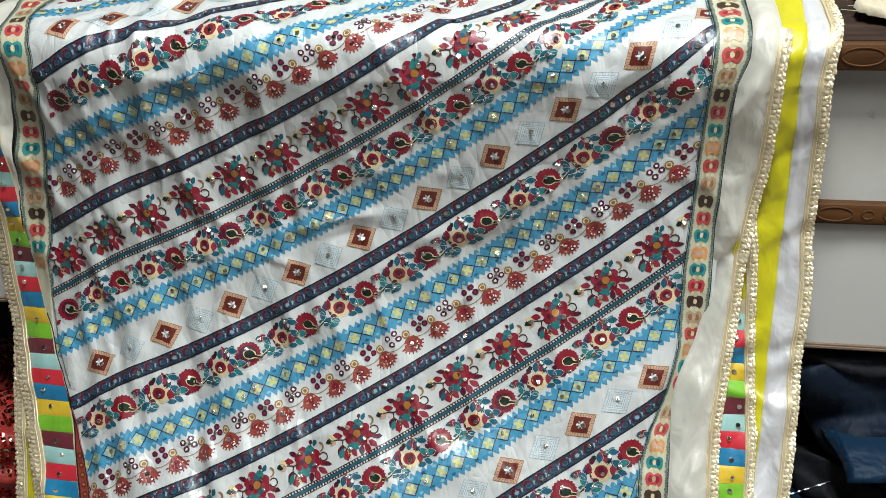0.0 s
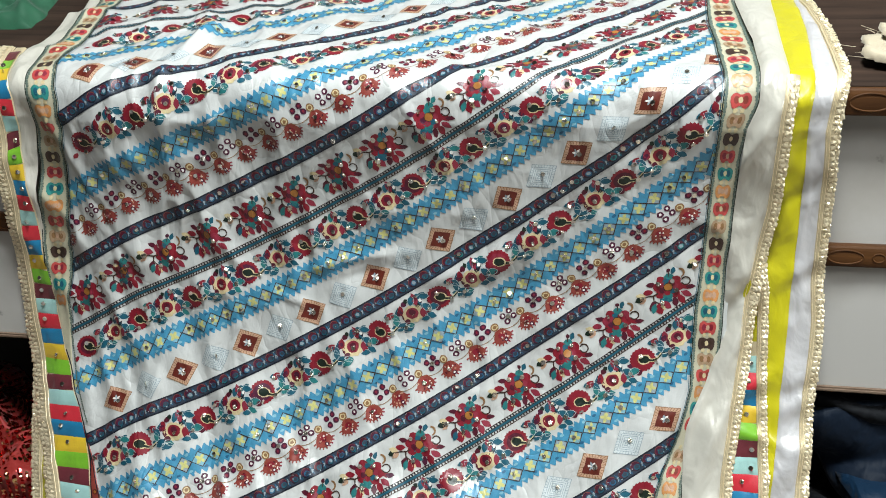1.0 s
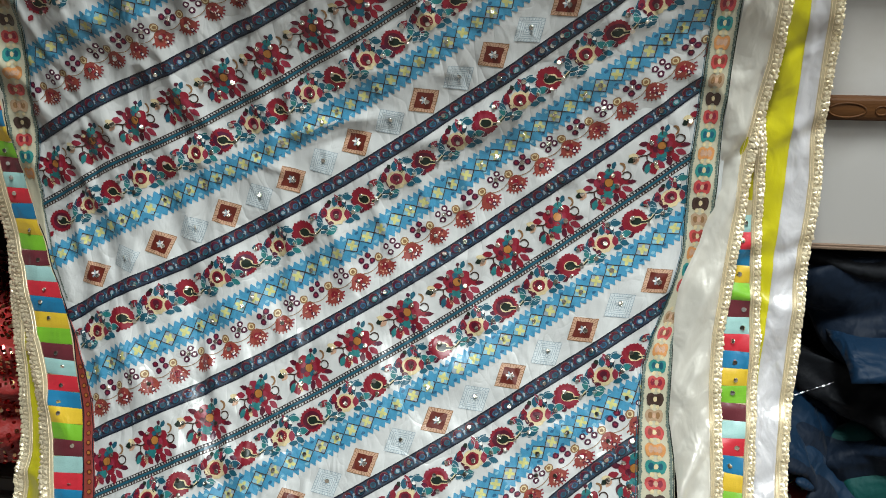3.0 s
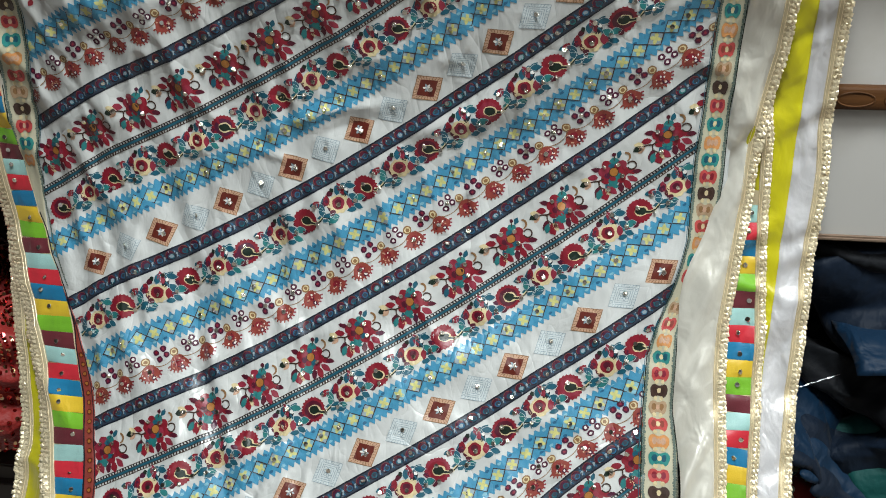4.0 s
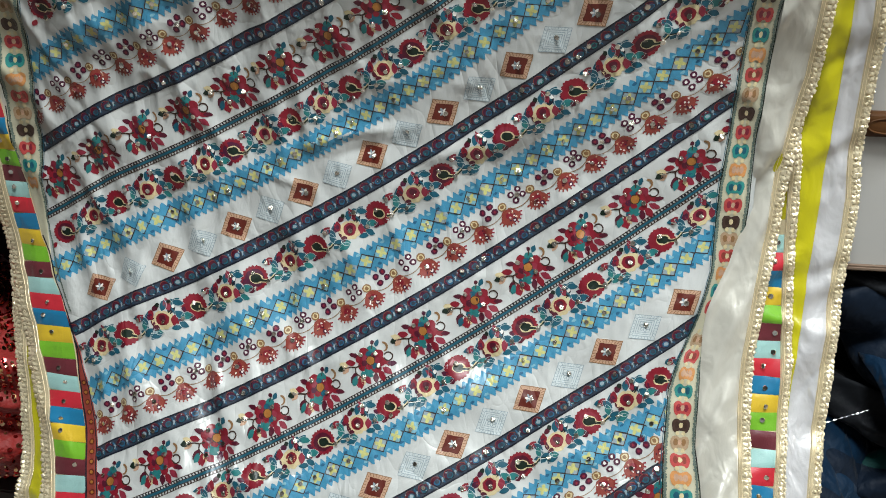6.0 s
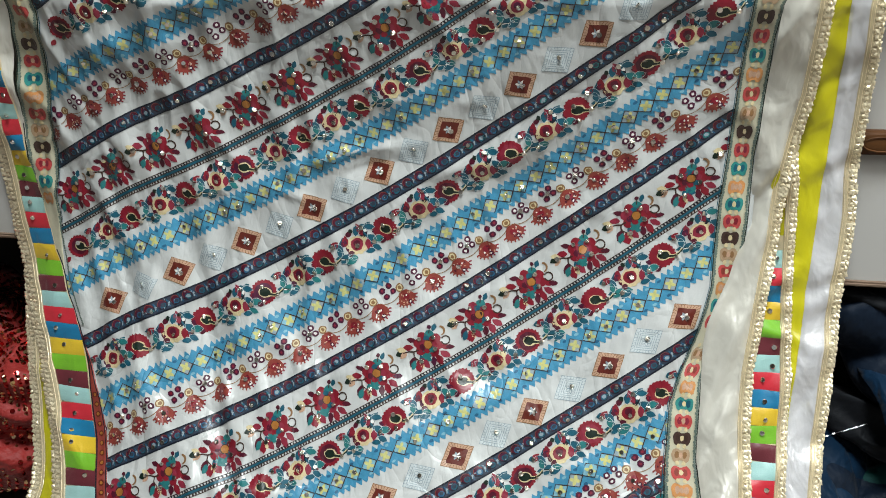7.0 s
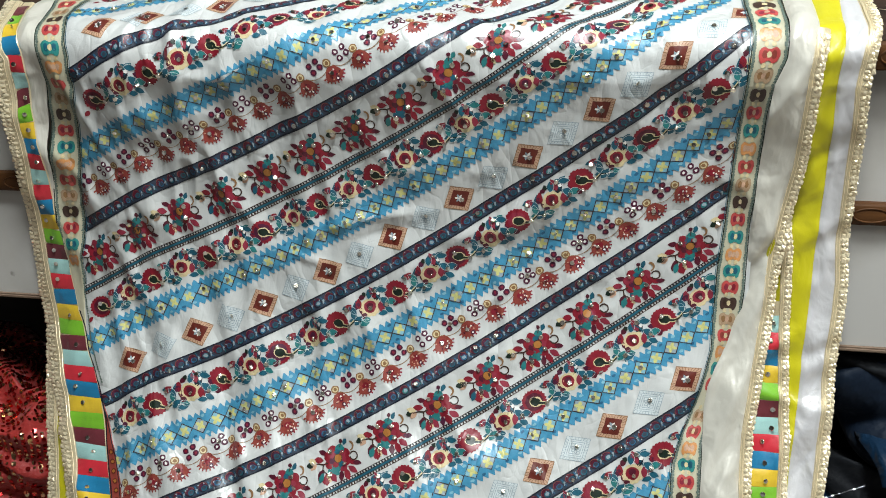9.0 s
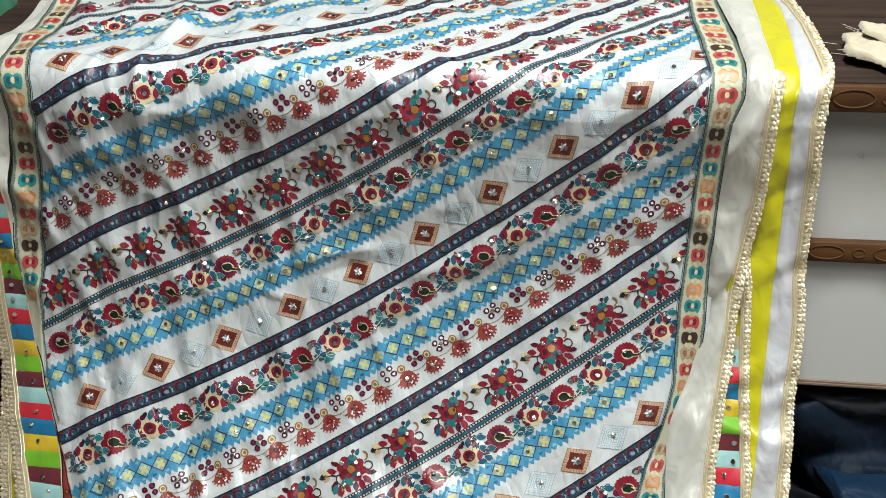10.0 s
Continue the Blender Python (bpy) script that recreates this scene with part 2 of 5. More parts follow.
def fall(u):
    """How far the cloth stands out, u metres below the counter's edge: drawn in under the edge, flaring out lower down."""
    c = min(u, 0.66)
    return 0.255 * c - 0.8046 * c ** 2 - 0.3264 * c ** 3 - (u - c) * 0.30


def profile():
    pts = []
    for z in np.arange(0.02, 0.923, 0.002):
        pts.append((fall(max(0.0, 0.90 - z)), z))
    tl = EDGE_R * math.tan((math.pi / 2 - TOP_TILT) / 2)
    z0 = EDGE_Z - tl
    for a in np.linspace(0, math.pi / 2 - TOP_TILT, 24):
        pts.append((EDGE_R * (1 - math.cos(a)), z0 + EDGE_R * math.sin(a)))
    y1, z1 = pts[-1]
    for d in np.arange(0.004, 0.50, 0.004):
        pts.append((y1 + d * math.cos(TOP_TILT), z1 + d * math.sin(TOP_TILT)))
    p = np.array(pts)
    s = np.concatenate([[0], np.cumsum(np.hypot(*np.diff(p, axis=0).T))])
    s += 0.80 - np.interp(0.80, p[:400, 1], s[:400])
    return s, p


PS, PP = profile()
S_LOW, S_HIGH = float(PS[0]), float(PS[-1])

rng = np.random.default_rng(7)


def wrinkle_set(n, xr, sr, angle, spread, length, width, amp):
    rows = []
    for _ in range(n):
        rows.append((rng.uniform(*xr), rng.uniform(*sr), radians(rng.normal(angle, spread)), rng.uniform(*length), rng.uniform(*width), rng.uniform(*amp) * rng.choice([-1, 1])))
    return rows


WRINKLES = (wrinkle_set(42, (-0.46, -0.10), (0.30, 0.95), 100, 14, (0.05, 0.16), (0.006, 0.013), (0.0009, 0.0027))
            + wrinkle_set(30, (-0.2, 0.32), (0.2, 0.93), 62, 28, (0.04, 0.13), (0.011, 0.020), (0.0006, 0.0020))
            + wrinkle_set(14, (-0.4, 0.3), (0.2, 0.6), 20, 20, (0.05, 0.14), (0.012, 0.02), (0.0006, 0.0016))
            + wrinkle_set(26, (-0.45, 0.32), (0.98, 1.30), 70, 30, (0.03, 0.10), (0.012, 0.022), (0.001, 0.003))
            + [(-0.262, 0.47, radians(102), 0.13, 0.011, -0.0032), (-0.275, 0.60, radians(70), 0.06, 0.010, 0.003), (0.02, 0.715, radians(12), 0.07, 0.010, 0.0016),
               (-0.300, 0.90, radians(88), 0.05, 0.009, 0.0035), (-0.285, 1.06, radians(80), 0.06, 0.010, 0.006), (0.265, 0.47, radians(60), 0.10, 0.016, -0.005),
               (-0.118, 0.724, radians(20), 0.035, 0.0060, 0.0019), (-0.060, 0.738, radians(10), 0.040, 0.0060, 0.0018), (-0.070, 0.716, radians(16), 0.040, 0.0065, -0.0016),
               (-0.165, 0.680, radians(-15), 0.030, 0.0060, 0.0018), (0.050, 0.805, radians(70), 0.030, 0.0060, 0.0016), (0.060, 0.640, radians(35), 0.035, 0.0060, 0.0014)])
SATIN_FOLDS = wrinkle_set(26, (0.30, 0.38), (0.25, 0.95), 68, 8, (0.05, 0.13), (0.007, 0.013), (0.0018, 0.0052))
SIDE_FOLDS = wrinkle_set(30, (0.37, 0.44), (0.2, 0.95), 35, 25, (0.02, 0.05), (0.007, 0.013), (0.0014, 0.0034)) + wrinkle_set(10, (-0.52, -0.45), (0.2, 0.95), 90, 20, (0.04, 0.1), (0.008, 0.014), (0.001, 0.002))


def relief(x, s, sets):
    w = np.zeros_like(x)
    for cx, cs, a, ln, wd, am in sets:
        u = (x - cx) * math.cos(a) + (s - cs) * math.sin(a)
        v = -(x - cx) * math.sin(a) + (s - cs) * math.cos(a)
        w += 1.7 * am * np.exp(-(u / ln) ** 2 - (v / wd) ** 2)
    return w


LATTICE = np.random.default_rng(21).random((6, 256, 256))


def soft_noise(u, v, layer):
    """Smooth value noise, 0 to 1, one cell a unit."""
    i, j = np.floor(u).astype(int), np.floor(v).astype(int)
    a, b = u - i, v - j
    a, b = a * a * a * (a * (6 * a - 15) + 10), b * b * b * (b * (6 * b - 15) + 10)
    t = LATTICE[layer]
    g = (lambda di, dj: t[(i + di) % 256, (j + dj) % 256])
    return (g(0, 0) * (1 - a) + g(1, 0) * a) * (1 - b) + (g(0, 1) * (1 - a) + g(1, 1) * a) * b


def crease(x, s):
    """Crumpled silk: sharp little ridges over softer hollows, tighter on the side where it has been gripped."""
    a = radians(28)
    u, v = x * math.cos(a) + s * math.sin(a), -x * math.sin(a) + s * math.cos(a)
    wx = 0.35 * soft_noise(u * 14, v * 14, 5)
    r1 = np.sqrt((2 * soft_noise(u * 17 + wx, v * 9 + wx + 3, 0) - 1) ** 2 + 0.0010)
    r2 = np.sqrt((2 * soft_noise(x * 36 + 2 * wx, s * 17 + 9, 1) - 1) ** 2 + 0.005)
    r3 = soft_noise(u * 9 + 40, v * 7, 2)
    r4 = soft_noise(x * 90, s * 70, 3)
    side = 0.75 + 0.5 * np.clip(-x / 0.4, 0, 1)
    return side * (-0.0078 * r1 - 0.0040 * r2 * (0.3 + r3) + 0.0080 * r3 + 0.0005 * r4)


def broad(x, s):
    fade = np.clip((1.0 - s) / 0.15, 0, 1)
    low = np.clip((0.95 - s) / 0.5, 0, 1)
    left = np.clip((0.0 - x) / 0.3, 0, 1)
    return fade * (0.0045 * low * np.sin(x * 21 + s * 3.0 + 0.6) + 0.0028 * left * np.sin(x * 47 + s * 9) + 0.003 * low * np.sin(x * 9 - s * 13))


def drape(x, s, off=0.0, sets=WRINKLES):
    """World places of cloth points: x across, s down or back along the fall, off metres proud of it."""
    x, s = np.asarray(x, float), np.asarray(s, float)
    y, z = np.interp(s, PS, PP[:, 0]), np.interp(s, PS, PP[:, 1])
    e = 0.003
    ty = np.interp(s + e, PS, PP[:, 0]) - np.interp(s - e, PS, PP[:, 0])
    tz = np.interp(s + e, PS, PP[:, 1]) - np.interp(s - e, PS, PP[:, 1])
    ln = np.hypot(ty, tz)
    ny, nz = -tz / ln, ty / ln
    w = off + relief(x, s, sets) + broad(x, s) + crease(x, s)
    # the gathered side falls back below the counter's edge
    d = 0.45 * np.clip(-0.20 - x, 0, 1) ** 2 * np.clip((0.80 - s) / 0.22, 0, 1)
    y, z = y + ny * w, z + nz * w
    return np.stack([x + d * (x - 0.20) / 0.93, y + d, z + d * (z - 1.09) / 0.93], -1)


STEP = 0.0022
GX = np.arange(-0.54, 0.42, STEP)
GS = np.arange(S_LOW, S_HIGH, STEP)
_gx, _gs = np.meshgrid(GX, GS)
GRID = drape(_gx, _gs)
_dx = np.gradient(GRID, axis=1); _ds = np.gradient(GRID, axis=0)
GNORM = np.cross(_dx, _ds); GNORM /= np.linalg.norm(GNORM, axis=-1, keepdims=True)


def on_cloth(x, s, off):
    """Places on the printed cloth's own surface, off metres proud."""
    fx = np.clip((np.asarray(x, float) - GX[0]) / STEP, 0, len(GX) - 1.001)
    fs = np.clip((np.asarray(s, float) - GS[0]) / STEP, 0, len(GS) - 1.001)
    i, j = fx.astype(int), fs.astype(int)
    a, b = (fx - i)[:, None], (fs - j)[:, None]

    def at(arr):
        return (arr[j, i] * (1 - a) + arr[j, i + 1] * a) * (1 - b) + (arr[j + 1, i] * (1 - a) + arr[j + 1, i + 1] * a) * b
    n = at(GNORM)
    n /= np.linalg.norm(n, axis=1, keepdims=True)
    return at(GRID) + n * np.asarray(off, float)[:, None], n


def curve(*pts):
    """x as a function of s through a few places."""
    pts = sorted(pts)
    ss, xs = [p[0] for p in pts], [p[1] for p in pts]
    return lambda s: np.interp(s, ss, xs)


def sheet(name, left, right, s0, s1, off, mat, parent, sets, step=0.004, label="", nx=None, index=None, mats=None, bulge=0.0):
    """A strip of cloth between two edges, with rolled edges."""
    rows = np.arange(s0, s1 + step / 2, step)
    width = float(np.max(right(rows) - left(rows)))
    nx = nx or max(3, int(width / step))
    u = np.linspace(0, 1, nx + 1)
    X = left(rows)[:, None] * (1 - u) + right(rows)[:, None] * u
    Sg = np.repeat(rows[:, None], nx + 1, 1)
    prof = off - 0.0018 * (np.abs(2 * u - 1) ** 8) + bulge * np.sin(u * math.pi)
    V = drape(X, Sg, prof[None, :], sets).reshape(-1, 3)
    w = nx + 1
    F, I = [], []
    for r in range(len(rows) - 1):
        for c in range(nx):
            F.append((r * w + c, r * w + c + 1, (r + 1) * w + c + 1, (r + 1) * w + c))
            if index:
                I.append(index((rows[r] + rows[r + 1]) / 2))
    return link_mesh(name, V, F, mats or mat, I if index else None, parent, True, label)


# ---- counter ----
TT = math.tan(TOP_TILT)
counter = tagged(new("counter"), "white-panelled shop counter with dark worn top and carved teak trim", "counter", kind="structure")


def sloped_top():
    bm = box_bm(-1.7, 1.9, 0.020, 0.66, 0.921, 0.944, 0.003)
    bmesh.ops.subdivide_edges(bm, edges=bm.edges[:], cuts=1)
    for v in bm.verts:
        v.co.z += TT * (v.co.y - 0.020) - 0.002
    return bm


part("counter_top", sloped_top(), M_WOOD_TOP, counter, "dark scratched wooden top")
part("front_panel", box_bm(-1.7, 1.9, 0.046, 0.060, 0.592, 0.915, 0.001), M_PANEL, counter, "scuffed white laminate panel")
part("ledge", box_bm(-1.7, 1.9, 0.040, 0.070, 0.587, 0.593, 0.002), M_PLY, counter, "raw board edge")
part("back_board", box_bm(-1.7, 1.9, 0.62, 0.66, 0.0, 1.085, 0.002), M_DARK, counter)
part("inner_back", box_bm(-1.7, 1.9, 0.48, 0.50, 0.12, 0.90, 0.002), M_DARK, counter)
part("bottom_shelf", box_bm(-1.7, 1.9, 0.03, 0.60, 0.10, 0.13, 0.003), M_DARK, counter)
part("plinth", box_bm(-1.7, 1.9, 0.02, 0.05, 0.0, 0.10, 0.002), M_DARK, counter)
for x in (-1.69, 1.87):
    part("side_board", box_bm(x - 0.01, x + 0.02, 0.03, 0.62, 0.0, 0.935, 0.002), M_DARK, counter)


def moulding(z0, z1, y_face):
    """A rounded wooden bead with carved ovals and small rounds between them."""
    n = 10
    prof = []
    h = z1 - z0
    for i in range(n + 1):
        a = math.pi * i / n
        prof.append((y_face - 0.006 * math.sin(a) ** 0.5, z0 + h * (0.5 - 0.5 * math.cos(a))))
    prof = [(0.056, z0)] + prof + [(0.056, z1)]
    V, F = [], []
    xs = np.linspace(-1.7, 1.9, 40)
    for x in xs:
        V += [(x, y, z) for y, z in prof]
    m = len(prof)
    for i in range(len(xs) - 1):
        for j in range(m - 1):
            F.append((i * m + j, (i + 1) * m + j, (i + 1) * m + j + 1, i * m + j + 1))
    bead = link_mesh("moulding", V, F, M_WOOD_TRIM, None, counter, False, "carved teak moulding")
    return bead


def ring_mesh(rx, rz, t):
    V, F = [], []
    n = 28
    for i in range(n):
        a = 2 * math.pi * i / n
        for k in range(6):
            b = 2 * math.pi * k / 6
            r = t * math.cos(b)
            V.append((math.cos(a) * (rx + r), t * 0.8 * math.sin(b), math.sin(a) * (rz + r)))
    for i in range(n):
        for k in range(6):
            F.append((i * 6 + k, ((i + 1) % n) * 6 + k, ((i + 1) % n) * 6 + (k + 1) % 6, i * 6 + (k + 1) % 6))
    me = bpy.data.meshes.new("carved_oval")
    me.from_pydata(V, [], F)
    me.polygons.foreach_set("use_smooth", np.full(len(F), True))
    me.materials.append(M_WOOD_TRIM)
    return me


for z0, z1, yf, small in ((0.9125, 0.9415, 0.022, 1.0), (0.7425, 0.7675, 0.040, 0.9)):
    bead = moulding(z0, z1, yf)
    zc, hh = (z0 + z1) / 2, (z1 - z0) / 2
    big, tiny = ring_mesh(0.0205 * small, hh * 0.62, 0.0011), ring_mesh(0.0062, hh * 0.38, 0.0010)
    for k in range(-22, 27):
        for me, dx in ((big, 0.0), (tiny, 0.034)):
            x = 0.467 + 0.068 * k + dx
            if -1.65 < x < 1.85 and (x > 0.40 or x < -0.48):
                o = new("carved_oval", me)
                o.location = (x, yf - 0.0058, zc)
                o.parent = bead

# ---- room ----
# walls and ceiling are unseen; they close the room and hold bounce light down
tagged(part("floor", box_bm(-3.2, 3.4, -3.6, 0.9, -0.05, 0.0, 0), M_FLOOR), "worn beige floor", "floor", kind="structure")
tagged(part("ceiling", box_bm(-3.2, 3.4, -3.6, 0.9, 2.75, 2.80, 0), M_WALL), "unseen grey ceiling, kept dark to cut bounce", "ceiling", kind="structure")
tagged(part("wall_north", box_bm(-3.2, 3.4, 0.8, 0.9, 0.0, 2.75, 0), M_WALL), "unseen grey wall, kept dark to cut bounce", "wall", kind="structure")
# opening added in the unseen south wall to hold the front fill
tagged(part("wall_south", box_bm(-3.2, -1.45, -3.6, -3.5, 0.0, 2.75, 0), M_WALL), "unseen grey wall beside the opening added for the front fill", "wall", kind="structure")
tagged(part("wall_south", box_bm(0.35, 3.4, -3.6, -3.5, 0.0, 2.75, 0), M_WALL), "unseen grey wall beside the opening added for the front fill", "wall", kind="structure")
tagged(part("wall_south", box_bm(-1.45, 0.35, -3.6, -3.5, 2.12, 2.75, 0), M_WALL), "unseen grey wall over the opening added for the front fill", "wall", kind="structure")
tagged(part("wall_west", box_bm(-3.2, -3.1, -3.5, 0.8, 0.0, 2.75, 0), M_WALL), "unseen grey wall, kept dark to cut bounce", "wall", kind="structure")
tagged(part("wall_east", box_bm(3.3, 3.4, -3.5, 0.8, 0.0, 2.75, 0), M_WALL), "unseen grey wall, kept dark to cut bounce", "wall", kind="structure")

# ---- the dupatta: printed silk, borders, satin edges, lace ----
dupatta = tagged(new("dupatta"), "ivory printed silk dupatta with mirrors and gold lace on the counter", "dupatta")

# edges of its zones, as (s, x)
PRINT_L = curve((0.0, -0.315), (0.283, -0.371), (0.35, -0.385), (0.415, -0.404), (0.455, -0.419), (0.53, -0.447), (0.56, -0.4585), (0.60, -0.461), (0.66, -0.462), (0.706, -0.458), (0.743, -0.4535), (0.781, -0.448), (0.815, -0.442), (0.86, -0.433), (0.892, -0.426), (0.923, -0.423), (0.956, -0.430), (0.975, -0.437), (1.055, -0.445), (1.114, -0.456), (1.16, -0.462), (1.4, -0.49))
PRINT_R = curve((0.0, 0.285), (0.344, 0.272), (0.405, 0.271), (0.468, 0.274), (0.50, 0.283), (0.55, 0.300), (0.60, 0.310), (0.69, 0.311), (0.75, 0.315), (0.81, 0.3165), (0.90, 0.3195), (0.944, 0.322), (0.967, 0.3216), (1.028, 0.3186), (1.096, 0.3155), (1.173, 0.317), (1.4, 0.325))
BORDER_LO = curve((0.50, -0.441), (0.56, -0.463), (0.62, -0.480), (0.70, -0.492), (0.794, -0.493), (0.816, -0.490), (0.853, -0.481), (0.882, -0.474), (0.903, -0.468), (0.929, -0.464), (0.964, -0.4705), (1.007, -0.482), (1.053, -0.486), (1.103, -0.490), (1.156, -0.498), (1.4, -0.525))
BORDER_RO = curve((0.0, 0.325), (0.348, 0.3147), (0.378, 0.310), (0.408, 0.305), (0.47, 0.3055), (0.50, 0.3056), (0.56, 0.325), (0.61, 0.340), (0.68, 0.342), (0.75, 0.342), (0.81, 0.344), (0.872, 0.345), (0.904, 0.348), (0.93, 0.357), (0.983, 0.359), (1.046, 0.3595), (1.107, 0.354), (1.174, 0.351), (1.4, 0.36))
PERIOD = 0.3883


def hinge(u):
    return 0.5 * (u + np.sqrt(u * u + 0.0004))


def stripe_s(b, x):
    """Height along the fall of the stripe that crosses the cloth's middle at b: sagging, steeper at the gathered edge, stretched over the top and tucked up low beside the satin."""
    c, t = b - 0.6, b + 0.64 * x + 0.28 * x * x
    return (b + 0.6523 * x + 0.2898 * x * x + 0.0185 * x ** 3 + c * (-0.044 * x + 0.2687 * x * x + 0.1199 * x ** 3) - c * c * (0.1103 * x + 0.0311 * x * x)
            + hinge(t - 0.955) * (0.2643 + 0.0498 * x) - hinge(-0.37 - x) * (0.1649 + 0.1889 * c) + 2.2113 * hinge(x - 0.12) * hinge(0.45 - t))


# spacing along the stripe and place of one motif, by row and repeat
PITCH = {
    ("diamonds", -1): (0.0993, 0.0530), ("diamonds", 0): (0.0945, 0.0262), ("diamonds", 1): (0.0865, -0.0525),
    ("vine_a", -1): (0.0888, 0.0570), ("vine_a", 0): (0.0855, 0.0225), ("vine_a", 1): (0.0822, -0.3000),
    ("vine_b", 0): (0.0885, 0.0515), ("vine_b", 1): (0.0815, -0.0080),
    ("blue_a", 0): (0.0201, -0.0795), ("blue_b", 0): (0.02085, -0.0453), ("blue_b", 1): (0.0193, -0.0728),
    ("fans", 0): (0.0364, -0.0457), ("fans", 1): (0.0348, -0.3184), ("bouquet", 0): (0.0693, 0.0712), ("bouquet", 1): (0.0641, -0.0454),
}
USUAL = {"diamonds": (0.0945, 0.026), "vine_a": (0.0855, 0.02), "vine_b": (0.086, 0.03), "blue_a": (0.0201, 0.0), "blue_b": (0.0201, 0.0), "fans": (0.0364, 0.0), "bouquet": (0.067, 0.02)}
SIZE = {-2: 1.07, -1: 1.06, 0: 1.03, 1: 0.97}


def main_cloth():
    keep = (_gx > PRINT_L(_gs) - np.interp(_gs, (0.50, 0.60), (0.010, 0.034))) & (_gx < PRINT_R(_gs) + 0.036)
    ids = -np.ones(_gx.shape, int)
    cell = keep[:-1, :-1] & keep[1:, :-1] & keep[:-1, 1:] & keep[1:, 1:]
    used = np.zeros_like(keep)
    for dj in (0, 1):
        for di in (0, 1):
            used[dj:dj + cell.shape[0], di:di + cell.shape[1]] |= cell
    ids[used] = np.arange(used.sum())
    jj, ii = np.nonzero(cell)
    F = np.stack([ids[jj, ii], ids[jj, ii + 1], ids[jj + 1, ii + 1], ids[jj + 1, ii]], 1)
    return link_mesh("printed_panel", GRID[used], F.tolist(), M_PRINT, None, dupatta, True, "ivory silk printed with slanting floral stripes")


main_cloth()

INK_NAMES = list(INKS)


wobble = np.random.default_rng(99)


class Ink:
    """Gathers flat printed or stitched shapes in cloth coordinates and lays them on the cloth."""

    def __init__(self):
        self.v, self.f, self.m, self.n = [], [], [], 0

    def fan(self, place, ring, colour, layer, mid=None):
        """A filled outline round its middle; large ones get inner rings, so that they follow the folds."""
        ring = np.asarray(ring, float)
        c = ring.mean(0) if mid is None else np.asarray(mid, float)
        out = []
        for i in range(len(ring)):
            q0, q1 = ring[i], ring[(i + 1) % len(ring)]
            cut = max(1, int(math.ceil(np.hypot(*(q1 - q0)) / 5.0)))
            out += [q0 + (q1 - q0) * t / cut for t in range(cut)]
        ring = np.array(out) + wobble.normal(0, 0.22, (len(out), 2))
        k = len(ring)
        if wobble.random() < 0.10:
            colour = {"crimson": "pink", "wine": "plum", "teal": "sea", "sea": "teal", "pink": "crimson", "blue": "blue"}.get(colour, colour)
        rings = max(1, int(math.ceil(np.max(np.hypot(*(ring - c).T)) / 4.5)))
        pts = np.vstack([c[None]] + [c + (ring - c) * (r + 1) / rings for r in range(rings)])
        x, s = place(pts[:, 0], pts[:, 1])
        self.v.append(np.stack([x, s, np.full(len(pts), layer)], 1))
        ci = INK_NAMES.index(colour)
        for i in range(k):
            j = (i + 1) % k
            self.f.append((self.n, self.n + 1 + i, self.n + 1 + j)); self.m.append(ci)
            for r in range(rings - 1):
                a, b = self.n + 1 + r * k, self.n + 1 + (r + 1) * k
                self.f.append((a + i, b + i, b + j, a + j)); self.m.append(ci)
        self.n += len(pts)

    def ribbon(self, place, line, width, colour, layer, closed=False):
        p = np.asarray(line, float)
        if closed:
            p = np.vstack([p, p[:1]])
        t = np.gradient(p, axis=0)
        t /= np.linalg.norm(t, axis=1, keepdims=True) + 1e-9
        nrm = np.stack([-t[:, 1], t[:, 0]], 1)
        w = np.asarray(width, float) / 2 * np.ones(len(p))
        a, b = p + nrm * w[:, None], p - nrm * w[:, None]
        pts = np.vstack([a, b])
        x, s = place(pts[:, 0], pts[:, 1])
        self.v.append(np.stack([x, s, np.full(len(pts), layer)], 1))
        k = len(p)
        for i in range(k - 1):
            self.f.append((self.n + i, self.n + k + i, self.n + k + i + 1, self.n + i + 1))
            self.m.append(INK_NAMES.index(colour))
        self.n += len(pts)

    def lay(self, name, label, parent=None, trim=False):
        v = np.vstack(self.v)
        if trim:        # the print ends under the borders
            inside = (v[:, 0] > PRINT_L(v[:, 1]) - 0.003) & (v[:, 0] < PRINT_R(v[:, 1]) + 0.003)
            kept = [k for k, f in enumerate(self.f) if all(inside[q] for q in f)]
            self.f, self.m = [self.f[k] for k in kept], [self.m[k] for k in kept]
        pos, _ = on_cloth(v[:, 0], v[:, 1], 0.00042 + 0.00008 * v[:, 2])
        ob = link_mesh(name, pos, self.f, [INKS[k] for k in INK_NAMES], self.m, parent or dupatta, True, label)
        tagged(ob, kind="stuff")
        return ob


XT = np.linspace(-0.55, 0.45, 1001)


